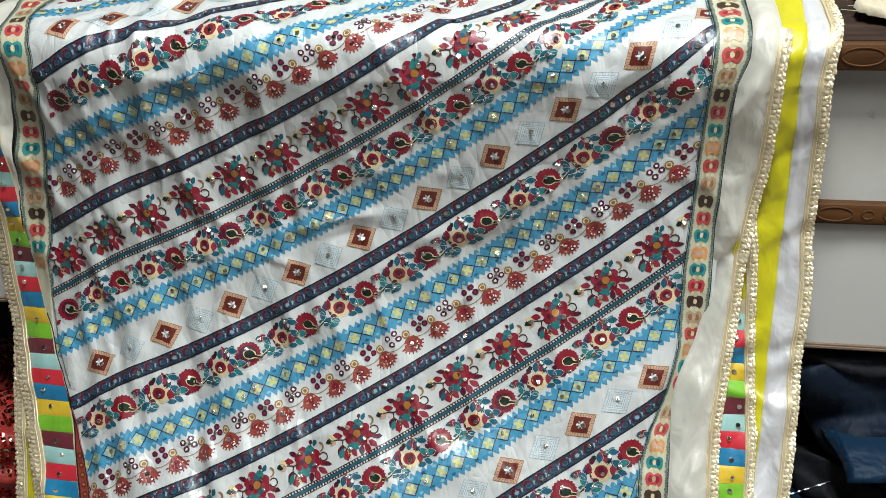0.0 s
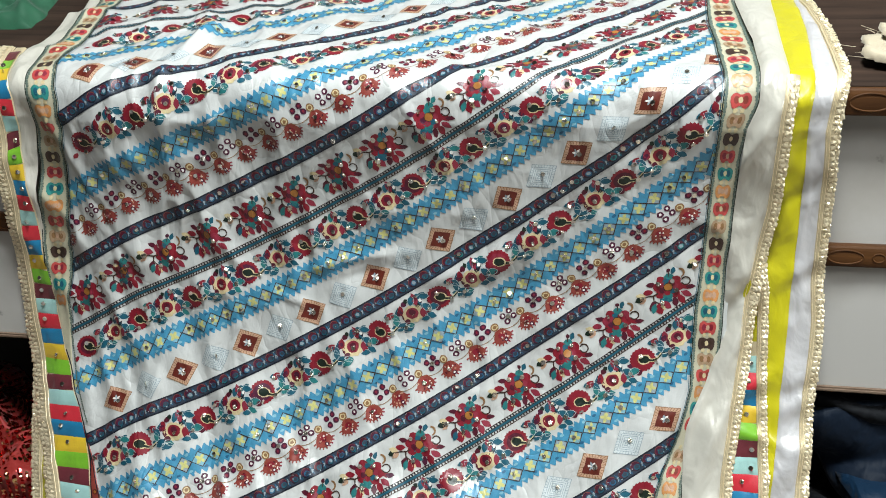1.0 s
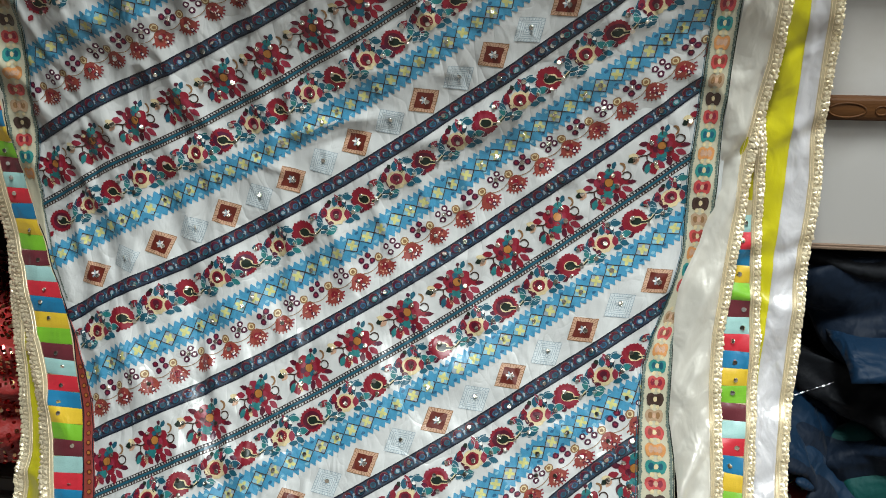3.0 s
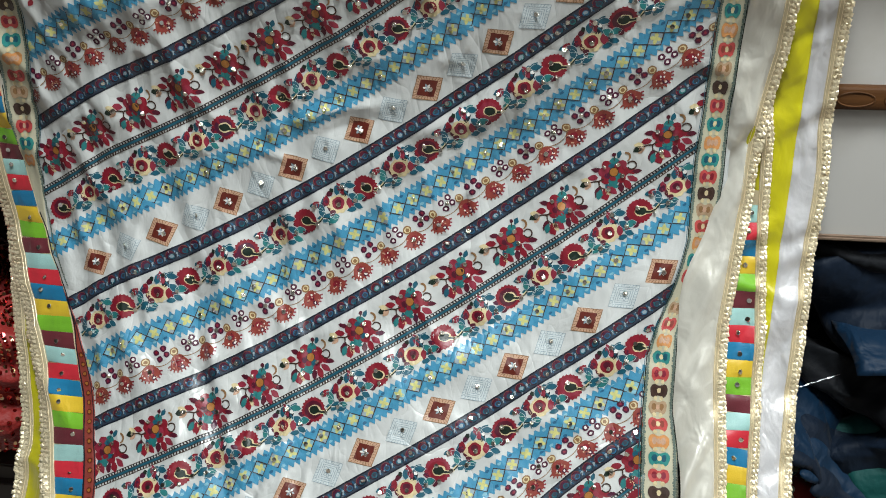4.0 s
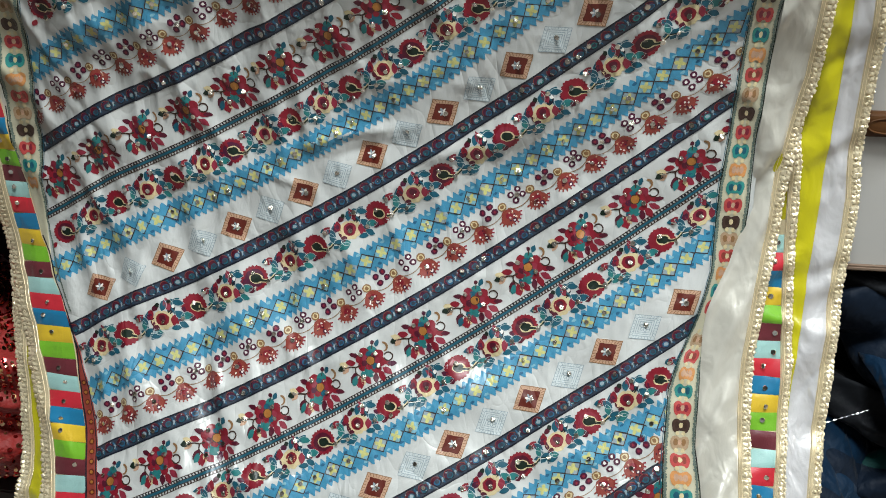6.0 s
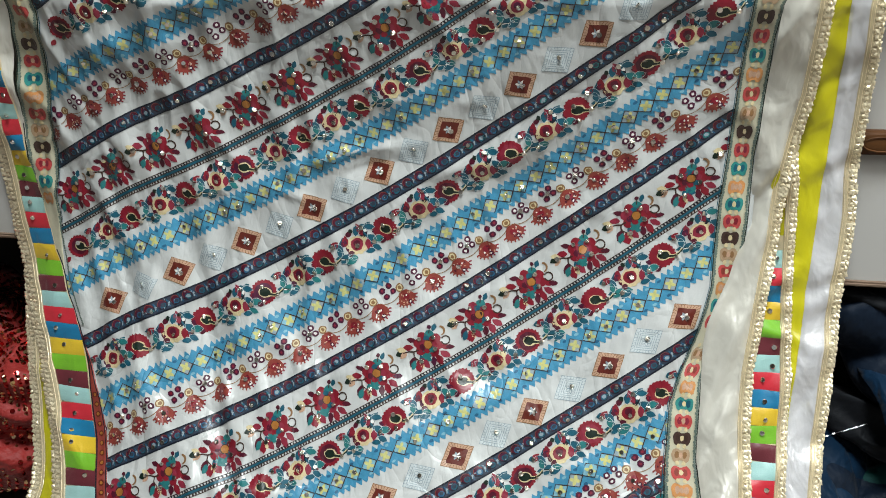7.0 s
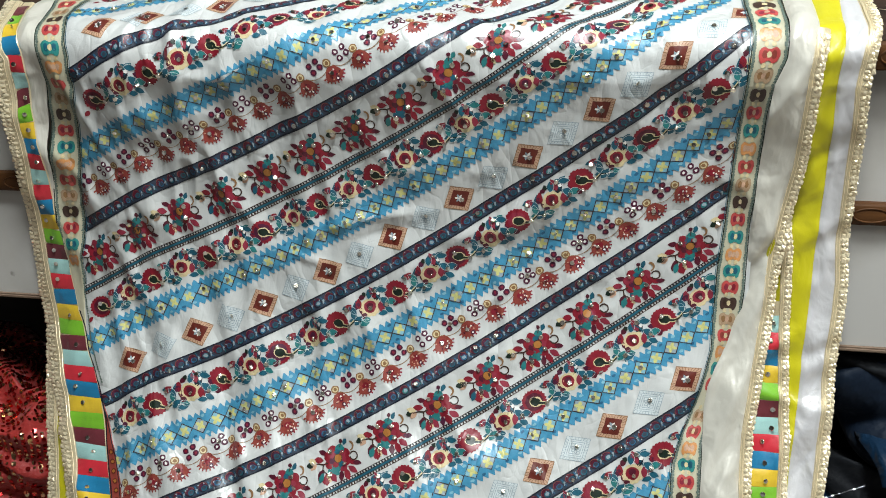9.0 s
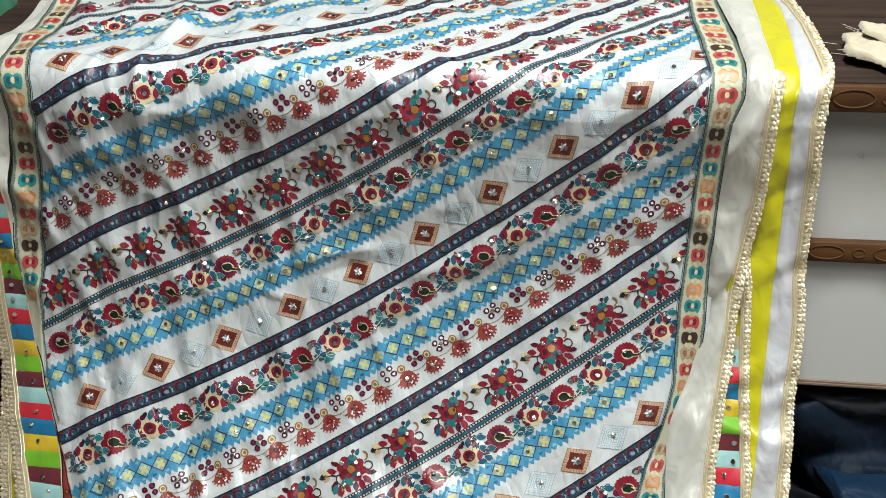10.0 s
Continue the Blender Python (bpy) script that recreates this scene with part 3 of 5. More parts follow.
class Stripe:
    """Maps metres along and across one slanting stripe to cloth coordinates."""

    def __init__(self, b, turn=0):
        self.b, self.size = b, SIZE.get(turn, 0.95)
        self.s = stripe_s(b, XT)
        d = np.hypot(np.gradient(XT), np.gradient(self.s))
        self.p = np.concatenate([[0], np.cumsum(d[1:])])
        self.p -= np.interp(0.0, XT, self.p)
        self.slope = np.gradient(self.s, XT)
        keep = [x for x in XT if PRINT_L(stripe_s(b, x)) - 0.02 < x < PRINT_R(stripe_s(b, x)) + 0.02 and S_LOW + 0.02 < stripe_s(b, x) < S_HIGH - 0.02]
        self.range = (np.interp(keep[0], XT, self.p), np.interp(keep[-1], XT, self.p)) if keep else None

    def at(self, p0, flip=1, scale=1.0, q0=0.0):
        def place(u, q):
            pp = p0 + np.asarray(u) * scale * self.size * flip / 1000.0
            q = np.asarray(q) * scale * self.size / 1000.0 + q0
            x = np.interp(pp, self.p, XT)
            k = np.interp(x, XT, self.slope)
            co = 1 / np.sqrt(1 + k * k)
            q = q * co / 0.84
            return x - q * k * co, np.interp(x, XT, self.s) + q * co
        return place

    def steps(self, pitch, phase):
        lo, hi = self.range
        k = math.ceil((lo - phase) / pitch)
        while phase + k * pitch < hi:
            yield phase + k * pitch
            k += 1


def disc(cx, cy, rx, ry=None, n=12, turn=0.0, wob=0.0, teeth=0):
    a = np.arange(n) * 2 * math.pi / n
    r = 1 + (wob * np.where(np.arange(n) % 2, 1, -1) if teeth else wob * np.sin(a * 3 + cx))
    x, y = np.cos(a) * rx * r, np.sin(a) * (ry or rx) * r
    c, d = math.cos(turn), math.sin(turn)
    return np.stack([cx + x * c - y * d, cy + x * d + y * c], 1)


def leaf(cx, cy, length, width, deg):
    t = np.linspace(0, 1, 6)
    up = np.stack([t * length, np.sin(t * math.pi) ** 0.8 * width / 2], 1)
    pts = np.vstack([up, up[-2:0:-1] * [1, -1]])
    a = radians(deg)
    return np.stack([cx + pts[:, 0] * math.cos(a) - pts[:, 1] * math.sin(a), cy + pts[:, 0] * math.sin(a) + pts[:, 1] * math.cos(a)], 1)


def arc(cx, cy, r, a0, a1, n=10, ry=None):
    a = np.radians(np.linspace(a0, a1, n))
    return np.stack([cx + np.cos(a) * r, cy + np.sin(a) * (ry or r)], 1)


MIRRORS = []      # cloth places of the stitched mirrors: x, s, radius


def stud(place, u, q, r=2.5, chance=1.0):
    if rng.random() < 1.35 * chance + 0.04:
        x, s = place(np.array([u + rng.normal(0, 0.4)]), np.array([q + rng.normal(0, 0.4)]))
        MIRRORS.append((float(x[0]), float(s[0]), 1.08 * r / 1000 * rng.uniform(0.9, 1.1)))


def red_diamond(ink, pl):
    w, h = 20.5, 17.5
    sq = np.array([(w, 0), (0, h), (-w, 0), (0, -h)], float)
    def sub(k, n=3):
        q = sq * k
        return np.vstack([q[i] + (q[(i + 1) % 4] - q[i]) * t for i in range(4) for t in (np.arange(n) / n)[:, None]])
    ink.fan(pl, sub(1.0), "tan", 0)
    ink.ribbon(pl, sub(0.98), 0.7, "gold", 1, True)
    for i in range(4):
        for t in np.linspace(0.08, 0.92, 7):
            a = sq[i] + (sq[(i + 1) % 4] - sq[i]) * t
            ink.ribbon(pl, [a * 0.97, a * 0.72], 0.6, "gold", 1)
    ink.fan(pl, sub(0.68), "rust", 2)
    for k in range(6):
        ink.fan(pl, leaf(0, 0, 5.2, 2.4, 60 * k + 20), "grey" if k % 2 else "white", 3)
    stud(pl, 1.5, -2.5, 2.7, 0.9)


def grey_diamond(ink, pl):
    w, h = 20.0, 17.0
    sq = np.array([(w, 0), (0, h), (-w, 0), (0, -h)], float)
    def sub(k, n=4):
        q = sq * k
        return np.vstack([q[i] + (q[(i + 1) % 4] - q[i]) * t for i in range(4) for t in (np.arange(n) / n)[:, None]])
    ink.fan(pl, sub(1.0), "ice", 0)
    for k in (1.0, 0.76, 0.60, 0.44):
        ink.ribbon(pl, sub(k), 0.55, "grey", 1, True)
    for i in range(4):
        for t in np.linspace(0.1, 0.9, 7):
            a = sq[i] + (sq[(i + 1) % 4] - sq[i]) * t
            ink.ribbon(pl, [a * 0.99, a * 0.77], 0.4, "grey", 1)
    for k in range(6):
        ink.ribbon(pl, leaf(0, 0, 5.5, 2.8, 60 * k), 0.6, "grey", 1, True)
    stud(pl, 2.0, 1.5, 2.7, 0.9)


def band(ink, st, half, colour, layer, step=3.0, rows=4, q0=0.0):
    """A plain printed band along a stripe, fine enough to follow the folds."""
    lo, hi = st.range
    ps = np.arange(lo, hi, step / 1000) / st.size
    qs = np.linspace(-half, half, rows + 1) + q0
    pl = st.at(0.0)
    U, Q = np.meshgrid(ps * 1000, qs)
    x, s = pl(U.ravel(), Q.ravel())
    base = ink.n
    ink.v.append(np.stack([x, s, np.full(x.size, layer)], 1))
    k = len(ps)
    ci = INK_NAMES.index(colour)
    for r in range(rows):
        for i in range(k - 1):
            a = base + r * k + i
            ink.f.append((a, a + 1, a + k + 1, a + k)); ink.m.append(ci)
    ink.n += x.size


def navy_band(b, turn, row):
    st, ink = Stripe(b, turn), Ink()
    band(ink, st, 7.8, "navy", 0)
    band(ink, st, 6.0, "slate", 1)
    for i, p in enumerate(st.steps(0.0163, 0.002)):
        pl = st.at(p)
        ink.fan(pl, disc(0, 0, 6.6, 6.0), "slate", 2)
        ink.fan(pl, disc(0.2, 0.1, 5.8, 5.3), "navy", 3)
        ink.fan(pl, disc(0.4, 0.5, 5.0, 4.4), "wine" if i % 2 else "plum", 4)
        ink.fan(pl, disc(1.2, -0.9, 3.7, 3.2), "teal" if i % 3 else "deep_blue", 5)
        ink.fan(pl, disc(1.4, -0.6, 2.4, 2.0), "grey" if i % 5 == 0 else "slate", 6)
        ink.fan(pl, leaf(6.5, 5.0, 5.5, 1.8, -70), "deep_blue", 3)
        ink.fan(pl, leaf(9.0, -5.2, 5.0, 1.6, 110), "deep_blue", 3)
        ink.fan(pl, disc(8.2, 0.2, 1.3, n=8), "grey", 4)
        ink.fan(pl, leaf(6.4, -3.6, 4.6, 1.3, 60), "grey", 4)
        ink.ribbon(pl, arc(0.3, 0.3, 5.3, 20, 190, 8), 0.6, "coral", 5)
        for _ in range(4):
            ink.fan(pl, disc(rng.uniform(-7, 9), rng.uniform(-5.4, 5.4), 0.8, n=6), rng.choice(["grey", "slate", "sea"]), 6)
        stud(pl, rng.uniform(-3, 3), rng.uniform(-3, 3), 2.6, 0.16)
    ink.lay("striped_print", "navy band printed with small medallions", trim=True)


def blue_band(b, turn, row):
    st, ink = Stripe(b, turn), Ink()
    half = 12.0
    band(ink, st, half - 1.5, "blue", 0)
    for side in (1, -1):
        for i, p in enumerate(st.steps(0.0078, 0.001)):
            pl = st.at(p)
            tip = 6.0 + rng.uniform(-0.5, 0.5)
            ink.fan(pl, [(-4.1, side * (half - 2.4)), (4.1, side * (half - 2.4)), (3.9, side * (half - 1.6)), (0.9, side * (half + tip - 2.5)), (-0.1, side * (half + tip - 2.3)), (-3.9, side * (half - 1.6))], "blue", 0)
            if i % 2 == 0:
                ink.fan(pl, disc(rng.uniform(-2, 2), side * (half - 2.5), 2.6, 1.6, 8), "pale_blue" if i % 4 else "deep_blue", 1)
    for i, p in enumerate(st.steps(*PITCH.get((row, turn), USUAL[row]))):
        pl = st.at(p)
        w, h = 9.65, 8.8
        ink.fan(pl, [(w, 0), (w / 2, h / 2), (0, h), (-w / 2, h / 2), (-w, 0), (-w / 2, -h / 2), (0, -h), (w / 2, -h / 2)], "pale_blue" if i % 3 else "grey", 2)
        for k in range(4):
            a = 90 * k + 45
            ink.fan(pl, leaf(0, 0, 6.4, 4.0, a - 2), "yellow", 3)
        ink.fan(pl, disc(0, 0, 2.0, n=8), "yellow", 4)
        ink.ribbon(pl, [(w, 0), (0, h), (-w, 0), (0, -h)], 1.15, "brown", 5, True)
        stud(pl, rng.uniform(-2, 2), rng.uniform(-2, 2), 2.6, 0.34)
    ink.lay("zigzag_print", "blue zigzag band with a chain of yellow diamonds", trim=True)


def vine(b, turn, row):
    st, ink = Stripe(b, turn), Ink()
    for i, p in enumerate(st.steps(*PITCH.get((row, turn), USUAL[row]))):
        pl = st.at(p, 1, 1.17)
        # round red flower with a saw edge and dark seed
        ink.fan(pl, disc(0, 0, 12.2, 11.6, 44, 0, 0.05, 1), "crimson", 1)
        ink.fan(pl, disc(0, 0, 9.2, 8.6, 16), "wine" if i % 3 == 0 else "crimson", 2)
        ink.fan(pl, disc(1.2, -0.8, 6.3, 4.9, 14, -0.5), "cream", 3)
        ink.fan(pl, disc(0.9, -0.6, 5.2, 3.9, 14, -0.5), "green", 4)
        ink.ribbon(pl, [(3, -3), (8, -6.5), (13, -7.0), (18, -4.5)], [4.2, 3.2, 2.2, 1.2], "cream", 3)
        ink.ribbon(pl, [(3, -3), (8, -6.5), (13, -7.2), (19, -5.5), (25, -9)], [2.6, 1.8, 1.2, 1.3, 0.8], "green", 4)
        # cream flower with a red heart
        cx, cy = 39, 0.5
        for k in range(7):
            a = radians(-200 + 36 * k)
            ink.fan(pl, disc(cx + 7.0 * math.cos(a), cy - 1 + 6.0 * math.sin(a), 4.0, n=9), "cream", 1)
        ink.fan(pl, disc(cx, cy, 8.2, 7.6, 16), "cream", 2)
        ink.fan(pl, disc(cx, cy - 0.8, 6.3, 6.0, 14), "crimson", 3)
        ink.fan(pl, disc(cx + 0.5, cy + 0.2, 3.4, 3.2, 10), "wine", 4)
        ink.fan(pl, leaf(cx - 11, cy + 2, 11, 6.0, 65), "crimson", 3)
        ink.fan(pl, leaf(cx + 7, cy - 10, 11, 6.0, 60), "pink", 3)
        ink.fan(pl, disc(cx - 9, cy - 6, 3.0, n=9), "wine", 3)
        # curling stems and leaves between
        ink.ribbon(pl, [(20, -9), (23, -4), (22, 2), (25, 8), (30, 11.5)], [1.2, 1.6, 1.8, 1.6, 1.0], "teal", 2)
        ink.ribbon(pl, [(cx + 3, cy + 9), (cx + 8, cy + 13), (cx + 14, cy + 13.5), (cx + 20, cy + 9)], [0.9, 1.8, 2.0, 1.0], "teal", 2)
        ink.ribbon(pl, [(cx + 9, cy + 12), (cx + 12, cy + 5), (cx + 13, cy - 3), (cx + 17, cy - 9)], [1.0, 1.6, 1.6, 0.9], "teal", 2)
        for lx, ly, ln, wd, an, co in ((17, -9, 10, 5.5, 20, "teal"), (22, -11, 10, 5.0, -8, "teal"), (19, -4, 8, 4.2, 75, "sea"), (24, 0, 9, 4.6, 115, "teal"), (27, -7, 8, 4.0, -35, "sea"), (15, 7, 8, 5.0, 20, "crimson"), (26, 4, 6, 4.5, 40, "plum"),
                                       (cx + 3, cy + 7, 9, 4.8, 55, "teal"), (cx + 9, cy + 5, 11, 5.0, 85, "pink"), (cx + 14, cy + 2, 9, 5.0, -65, "teal"), (cx + 17, cy - 4, 9, 5.2, -20, "sea"), (cx + 15, cy + 11, 9, 4.6, -30, "teal"), (cx + 13, cy - 9, 8, 4.4, -50, "teal"), (cx + 22, cy - 10, 5.5, 4.0, 10, "wine"), (cx + 1, cy + 11, 4, 3.6, 90, "green")):
            ink.fan(pl, leaf(lx - 0.1 * ln * math.cos(radians(an)), ly - 0.1 * ln * math.sin(radians(an)), ln * 1.22, wd * 1.3, an), co, 3)
            if co in ("teal", "sea"):
                ink.ribbon(pl, leaf(lx - 0.1 * ln * math.cos(radians(an)), ly - 0.1 * ln * math.sin(radians(an)), ln * 1.28, wd * 1.42, an), 0.32, "ice", 4, True)
        for lx, ly, ln, wd, an, co in ((13, -3, 12, 5.5, -25, "teal"), (20, 2, 10, 5, 35, "navy"), (21, -14, 11, 5, 25, "teal"), (28, -3, 8, 5, 60, "wine"), (12, 10, 9, 5, -10, "teal"), (-14, -6, 8, 4.5, 200, "crimson"),
                                       (cx + 6, cy + 2, 12, 6, 30, "navy"), (cx + 10, cy - 6, 12, 6, 5, "teal"), (cx + 12, cy + 9, 11, 5.5, 15, "teal"), (cx + 19, cy + 3, 8, 5, -40, "plum"), (cx + 4, cy - 11, 10, 5, -15, "teal"), (cx - 6, cy + 10, 8, 5, 20, "wine")):
            ink.fan(pl, leaf(lx, ly, ln, wd, an), co, 1)
        ink.fan(pl, disc(cx + 14, cy + 7, 1.8, n=8), "white", 4)
        ink.ribbon(pl, [(18, -6), (24, -8.5), (29, -10)], 0.8, "white", 4)
        stud(pl, 0.5, 4.0, 2.8, 0.5); stud(pl, 11, -7, 2.6, 0.75); stud(pl, cx, cy - 2.5, 2.6, 0.8); stud(pl, cx + 12, cy + 12, 2.6, 0.8)
        stud(pl, cx + 17, cy - 6, 2.6, 0.7); stud(pl, 16, 8, 2.5, 0.7); stud(pl, 25, -9, 2.5, 0.55); stud(pl, -3, -9, 2.5, 0.35)
    ink.lay("vine_print", "printed vine of round red flowers and teal leaves", trim=True)


def fans(b, turn, row):
    st, ink = Stripe(b, turn), Ink()
    for i, p in enumerate(st.steps(*PITCH.get((row, turn), USUAL[row]))):
        pl = st.at(p, 1, 1.08)
        for du, dq in ((-13.5, 9.5), (-4.5, 11.0), (-12.0, 2.0), (-3.0, 4.0)):
            ink.fan(pl, disc(du, dq, 3.5, 3.3, 10), "plum", 1)
            ink.fan(pl, disc(du, dq, 1.5, n=8), "pink" if i % 2 else "white", 2)
        ink.fan(pl, disc(5.5, 4.0, 4.6, 4.4, 12), "gold", 1)
        ink.fan(pl, disc(5.5, 4.0, 3.3, 3.1, 10), "cream", 2)
        ink.fan(pl, disc(5.5, 4.0, 2.0, n=8), "gold", 3)
        ink.ribbon(pl, arc(-9.5, 5.5, 16, -150, -35, 9, 11), 0.7, "gold", 1)
        # fringed fan
        cx, cy = 7.0, -7.0
        a = np.radians(np.linspace(200, 340, 11))
        ring = np.vstack([[(cx - 5, cy + 6)], [(cx - 8.5, cy + 1)], np.stack([cx + 11.4 * np.cos(a), cy + 9.6 * np.sin(a)], 1), [(cx + 8.5, cy + 1)], [(cx + 5, cy + 6)], [(cx, cy + 7)]])
        ink.fan(pl, ring, "coral", 1, (cx, cy))
        ink.fan(pl, disc(cx, cy - 0.5, 4.2, 3.6, 10), "crimson", 2)
        for t in np.linspace(195, 345, 9):
            r = radians(t)
            ink.ribbon(pl, [(cx + 10.6 * math.cos(r), cy + 8.8 * math.sin(r)), (cx + 13.6 * math.cos(r), cy + 11.8 * math.sin(r))], 1.5, "coral" if t < 280 else "pink", 1)
        ink.fan(pl, disc(cx + 2, cy - 7, 2.4, n=9), "plum", 2)
        ink.fan(pl, disc(cx + 2, cy - 7, 1.1, n=8), "white", 3)
        for _ in range(12):
            ink.fan(pl, disc(cx + rng.uniform(-7, 7), cy + rng.uniform(-7, 3), 0.9, n=6), rng.choice(["wine", "white", "tan"]), 3)
        stud(pl, cx - 1, cy - 0.5, 2.6, 0.5); stud(pl, -8.0, 6.5, 2.7, 0.45)
    ink.lay("fan_print", "printed row of plum dots and coral fans", trim=True)


def bouquet(b, turn, row):
    st, ink = Stripe(b, turn), Ink()
    for i, p in enumerate(st.steps(*PITCH.get((row, turn), USUAL[row]))):
        pl = st.at(p, 1, 1.17)
        cols = ("crimson", "sea", "crimson", "teal")
        for k in range(8):
            a = radians(45 * k + 10)
            ink.fan(pl, disc(9.3 * math.cos(a), 9.0 * math.sin(a), 5.2, 4.8, 11, a), cols[k % 4] if k % 2 == 0 else ("sea" if k % 4 == 1 else "crimson"), 1)
        for k in range(7):
            a = radians(51 * k + 25)
            ink.fan(pl, disc(6.0 * math.cos(a), 5.8 * math.sin(a), 3.3, n=9), ("crimson", "teal", "pink", "wine")[k % 4], 2)
        ink.fan(pl, disc(0, 0, 4.6, n=12), "brown", 3)
        ink.fan(pl, disc(0, 0, 3.9, n=12), "orange", 4)
        ink.ribbon(pl, [(-11, 0), (-16, 0.5), (-20, 3), (-26, 4.5)], [1.4, 1.5, 1.3, 0.9], "brown", 2)
        ink.ribbon(pl, [(-16, 0.5), (-18.5, -4), (-16, -9)], [1.4, 1.3, 1.0], "brown", 2)
        ink.ribbon(pl, arc(16.5, -4.5, 4.0, 130, -190, 14), 1.3, "brown", 2)
        ink.ribbon(pl, arc(16, 6.0, 4.4, -100, 60, 9), [1.0, 1.3, 1.6, 1.8, 2.0, 2.2, 2.2, 2.0, 1.4], "gold", 2)
        ink.fan(pl, disc(9.5, 14.2, 2.0, n=8), "wine", 2)
        ink.ribbon(pl, [(6, 9), (9.5, 13.5)], 0.9, "brown", 2)
        for lx, ly, ln, wd, an, co in ((-24, 4.5, 8, 4.5, 170, "green"), (-22, 5, 8, 4.2, 140, "cream"), (-22, 4, 8, 3.8, 200, "tan"), (-14, 4, 9, 4.6, 150, "crimson"),
                                       (-16, -8, 11, 5.2, 250, "crimson"), (-13, -8, 11, 5.0, 285, "pink"), (-19, -7, 9, 4.4, 225, "sea"), (-11, -7, 9, 4.2, 310, "sea"), (-15, -9, 8, 3.4, 268, "cream"),
                                       (3, -12, 10, 5.0, 270, "crimson"), (7, -11, 10, 4.6, 300, "pink"), (-1, -12, 9, 4.4, 245, "wine"), (13, -10, 8, 3.6, 330, "wine")):
            ink.fan(pl, leaf(lx, ly, ln * 1.15, wd * 1.3, an), co, 1)
        for lx, ly, ln, wd, an, co in ((-17, -4, 12, 6, 215, "wine"), (-12, -5, 11, 5.5, 262, "teal"), (9, -6, 12, 5, 318, "crimson"), (-8, 8, 10, 5, 140, "wine"), (10, 9, 8, 4.5, 40, "teal"), (-20, -11, 7, 4, 255, "pink")):
            ink.fan(pl, leaf(lx, ly, ln, wd, an), co, 0)
        stud(pl, -25, 5, 2.8, 0.6); stud(pl, -5, 9, 2.7, 0.8); stud(pl, 7, 3.5, 2.7, 0.8); stud(pl, 4, -7.5, 2.7, 0.7); stud(pl, -13, -11, 2.6, 0.7)
    ink.lay("bouquet_print", "printed row of crimson and teal bouquets", trim=True)


def rope(b, turn, row):
    st, ink = Stripe(b, turn), Ink()
    band(ink, st, 1.4, "teal", 0, rows=1)
    for side in (1, -1):
        for p in st.steps(0.0038, 0.0):
            pl = st.at(p)
            ink.fan(pl, [(-0.7, side * 2.0), (1.05, side * 2.0), (0.7, side * 4.5), (-1.05, side * 4.5)], "navy" if side > 0 else "brown", 0)
        band(ink, st, 0.45, "brown", 0, rows=1, q0=side * 4.7)
        band(ink, st, 0.4, "brown", 1, rows=1, q0=side * 1.8)
    ink.lay("rope_print", "thin printed rope line", trim=True)


def diamonds(b, turn, row):
    st, ink = Stripe(b, turn), Ink()
    pitch, phase = PITCH.get((row, turn), USUAL[row])
    for p in st.steps(pitch, phase):
        if turn == 1 and p < -0.43:
            p += 0.033          # the cloth is tucked where it turns over the counter's edge
        red_diamond(ink, st.at(p))
        grey_diamond(ink, st.at(p + pitch / 2))
    ink.lay("diamond_print", "printed rust diamonds and fine grey diamonds in turn", trim=True)


for rep in range(-2, 4):
    d = rep * PERIOD
    for build, b, row in ((diamonds, 0.748, "diamonds"), (navy_band, 0.7154, "navy_a"), (vine, 0.6784, "vine_a"), (blue_band, 0.6309, "blue_a"), (fans, 0.5935, "fans"),
                          (navy_band, 0.5515, "navy_b"), (bouquet, 0.5116, "bouquet"), (rope, 0.4751, "rope"), (vine, 0.4452, "vine_b"), (blue_band, 0.4065, "blue_b")):
        if Stripe(b + d).range and Stripe(b + d).range[1] - Stripe(b + d).range[0] > 0.03:
            build(b + d, rep, row)

# ---- borders with lobed motifs ----
LOBES = ("lobe_orange", "lobe_sea", "lobe_coral", "lobe_brown", "lobe_tan", "lobe_coral")     # in turn, both ways from the middle lobe


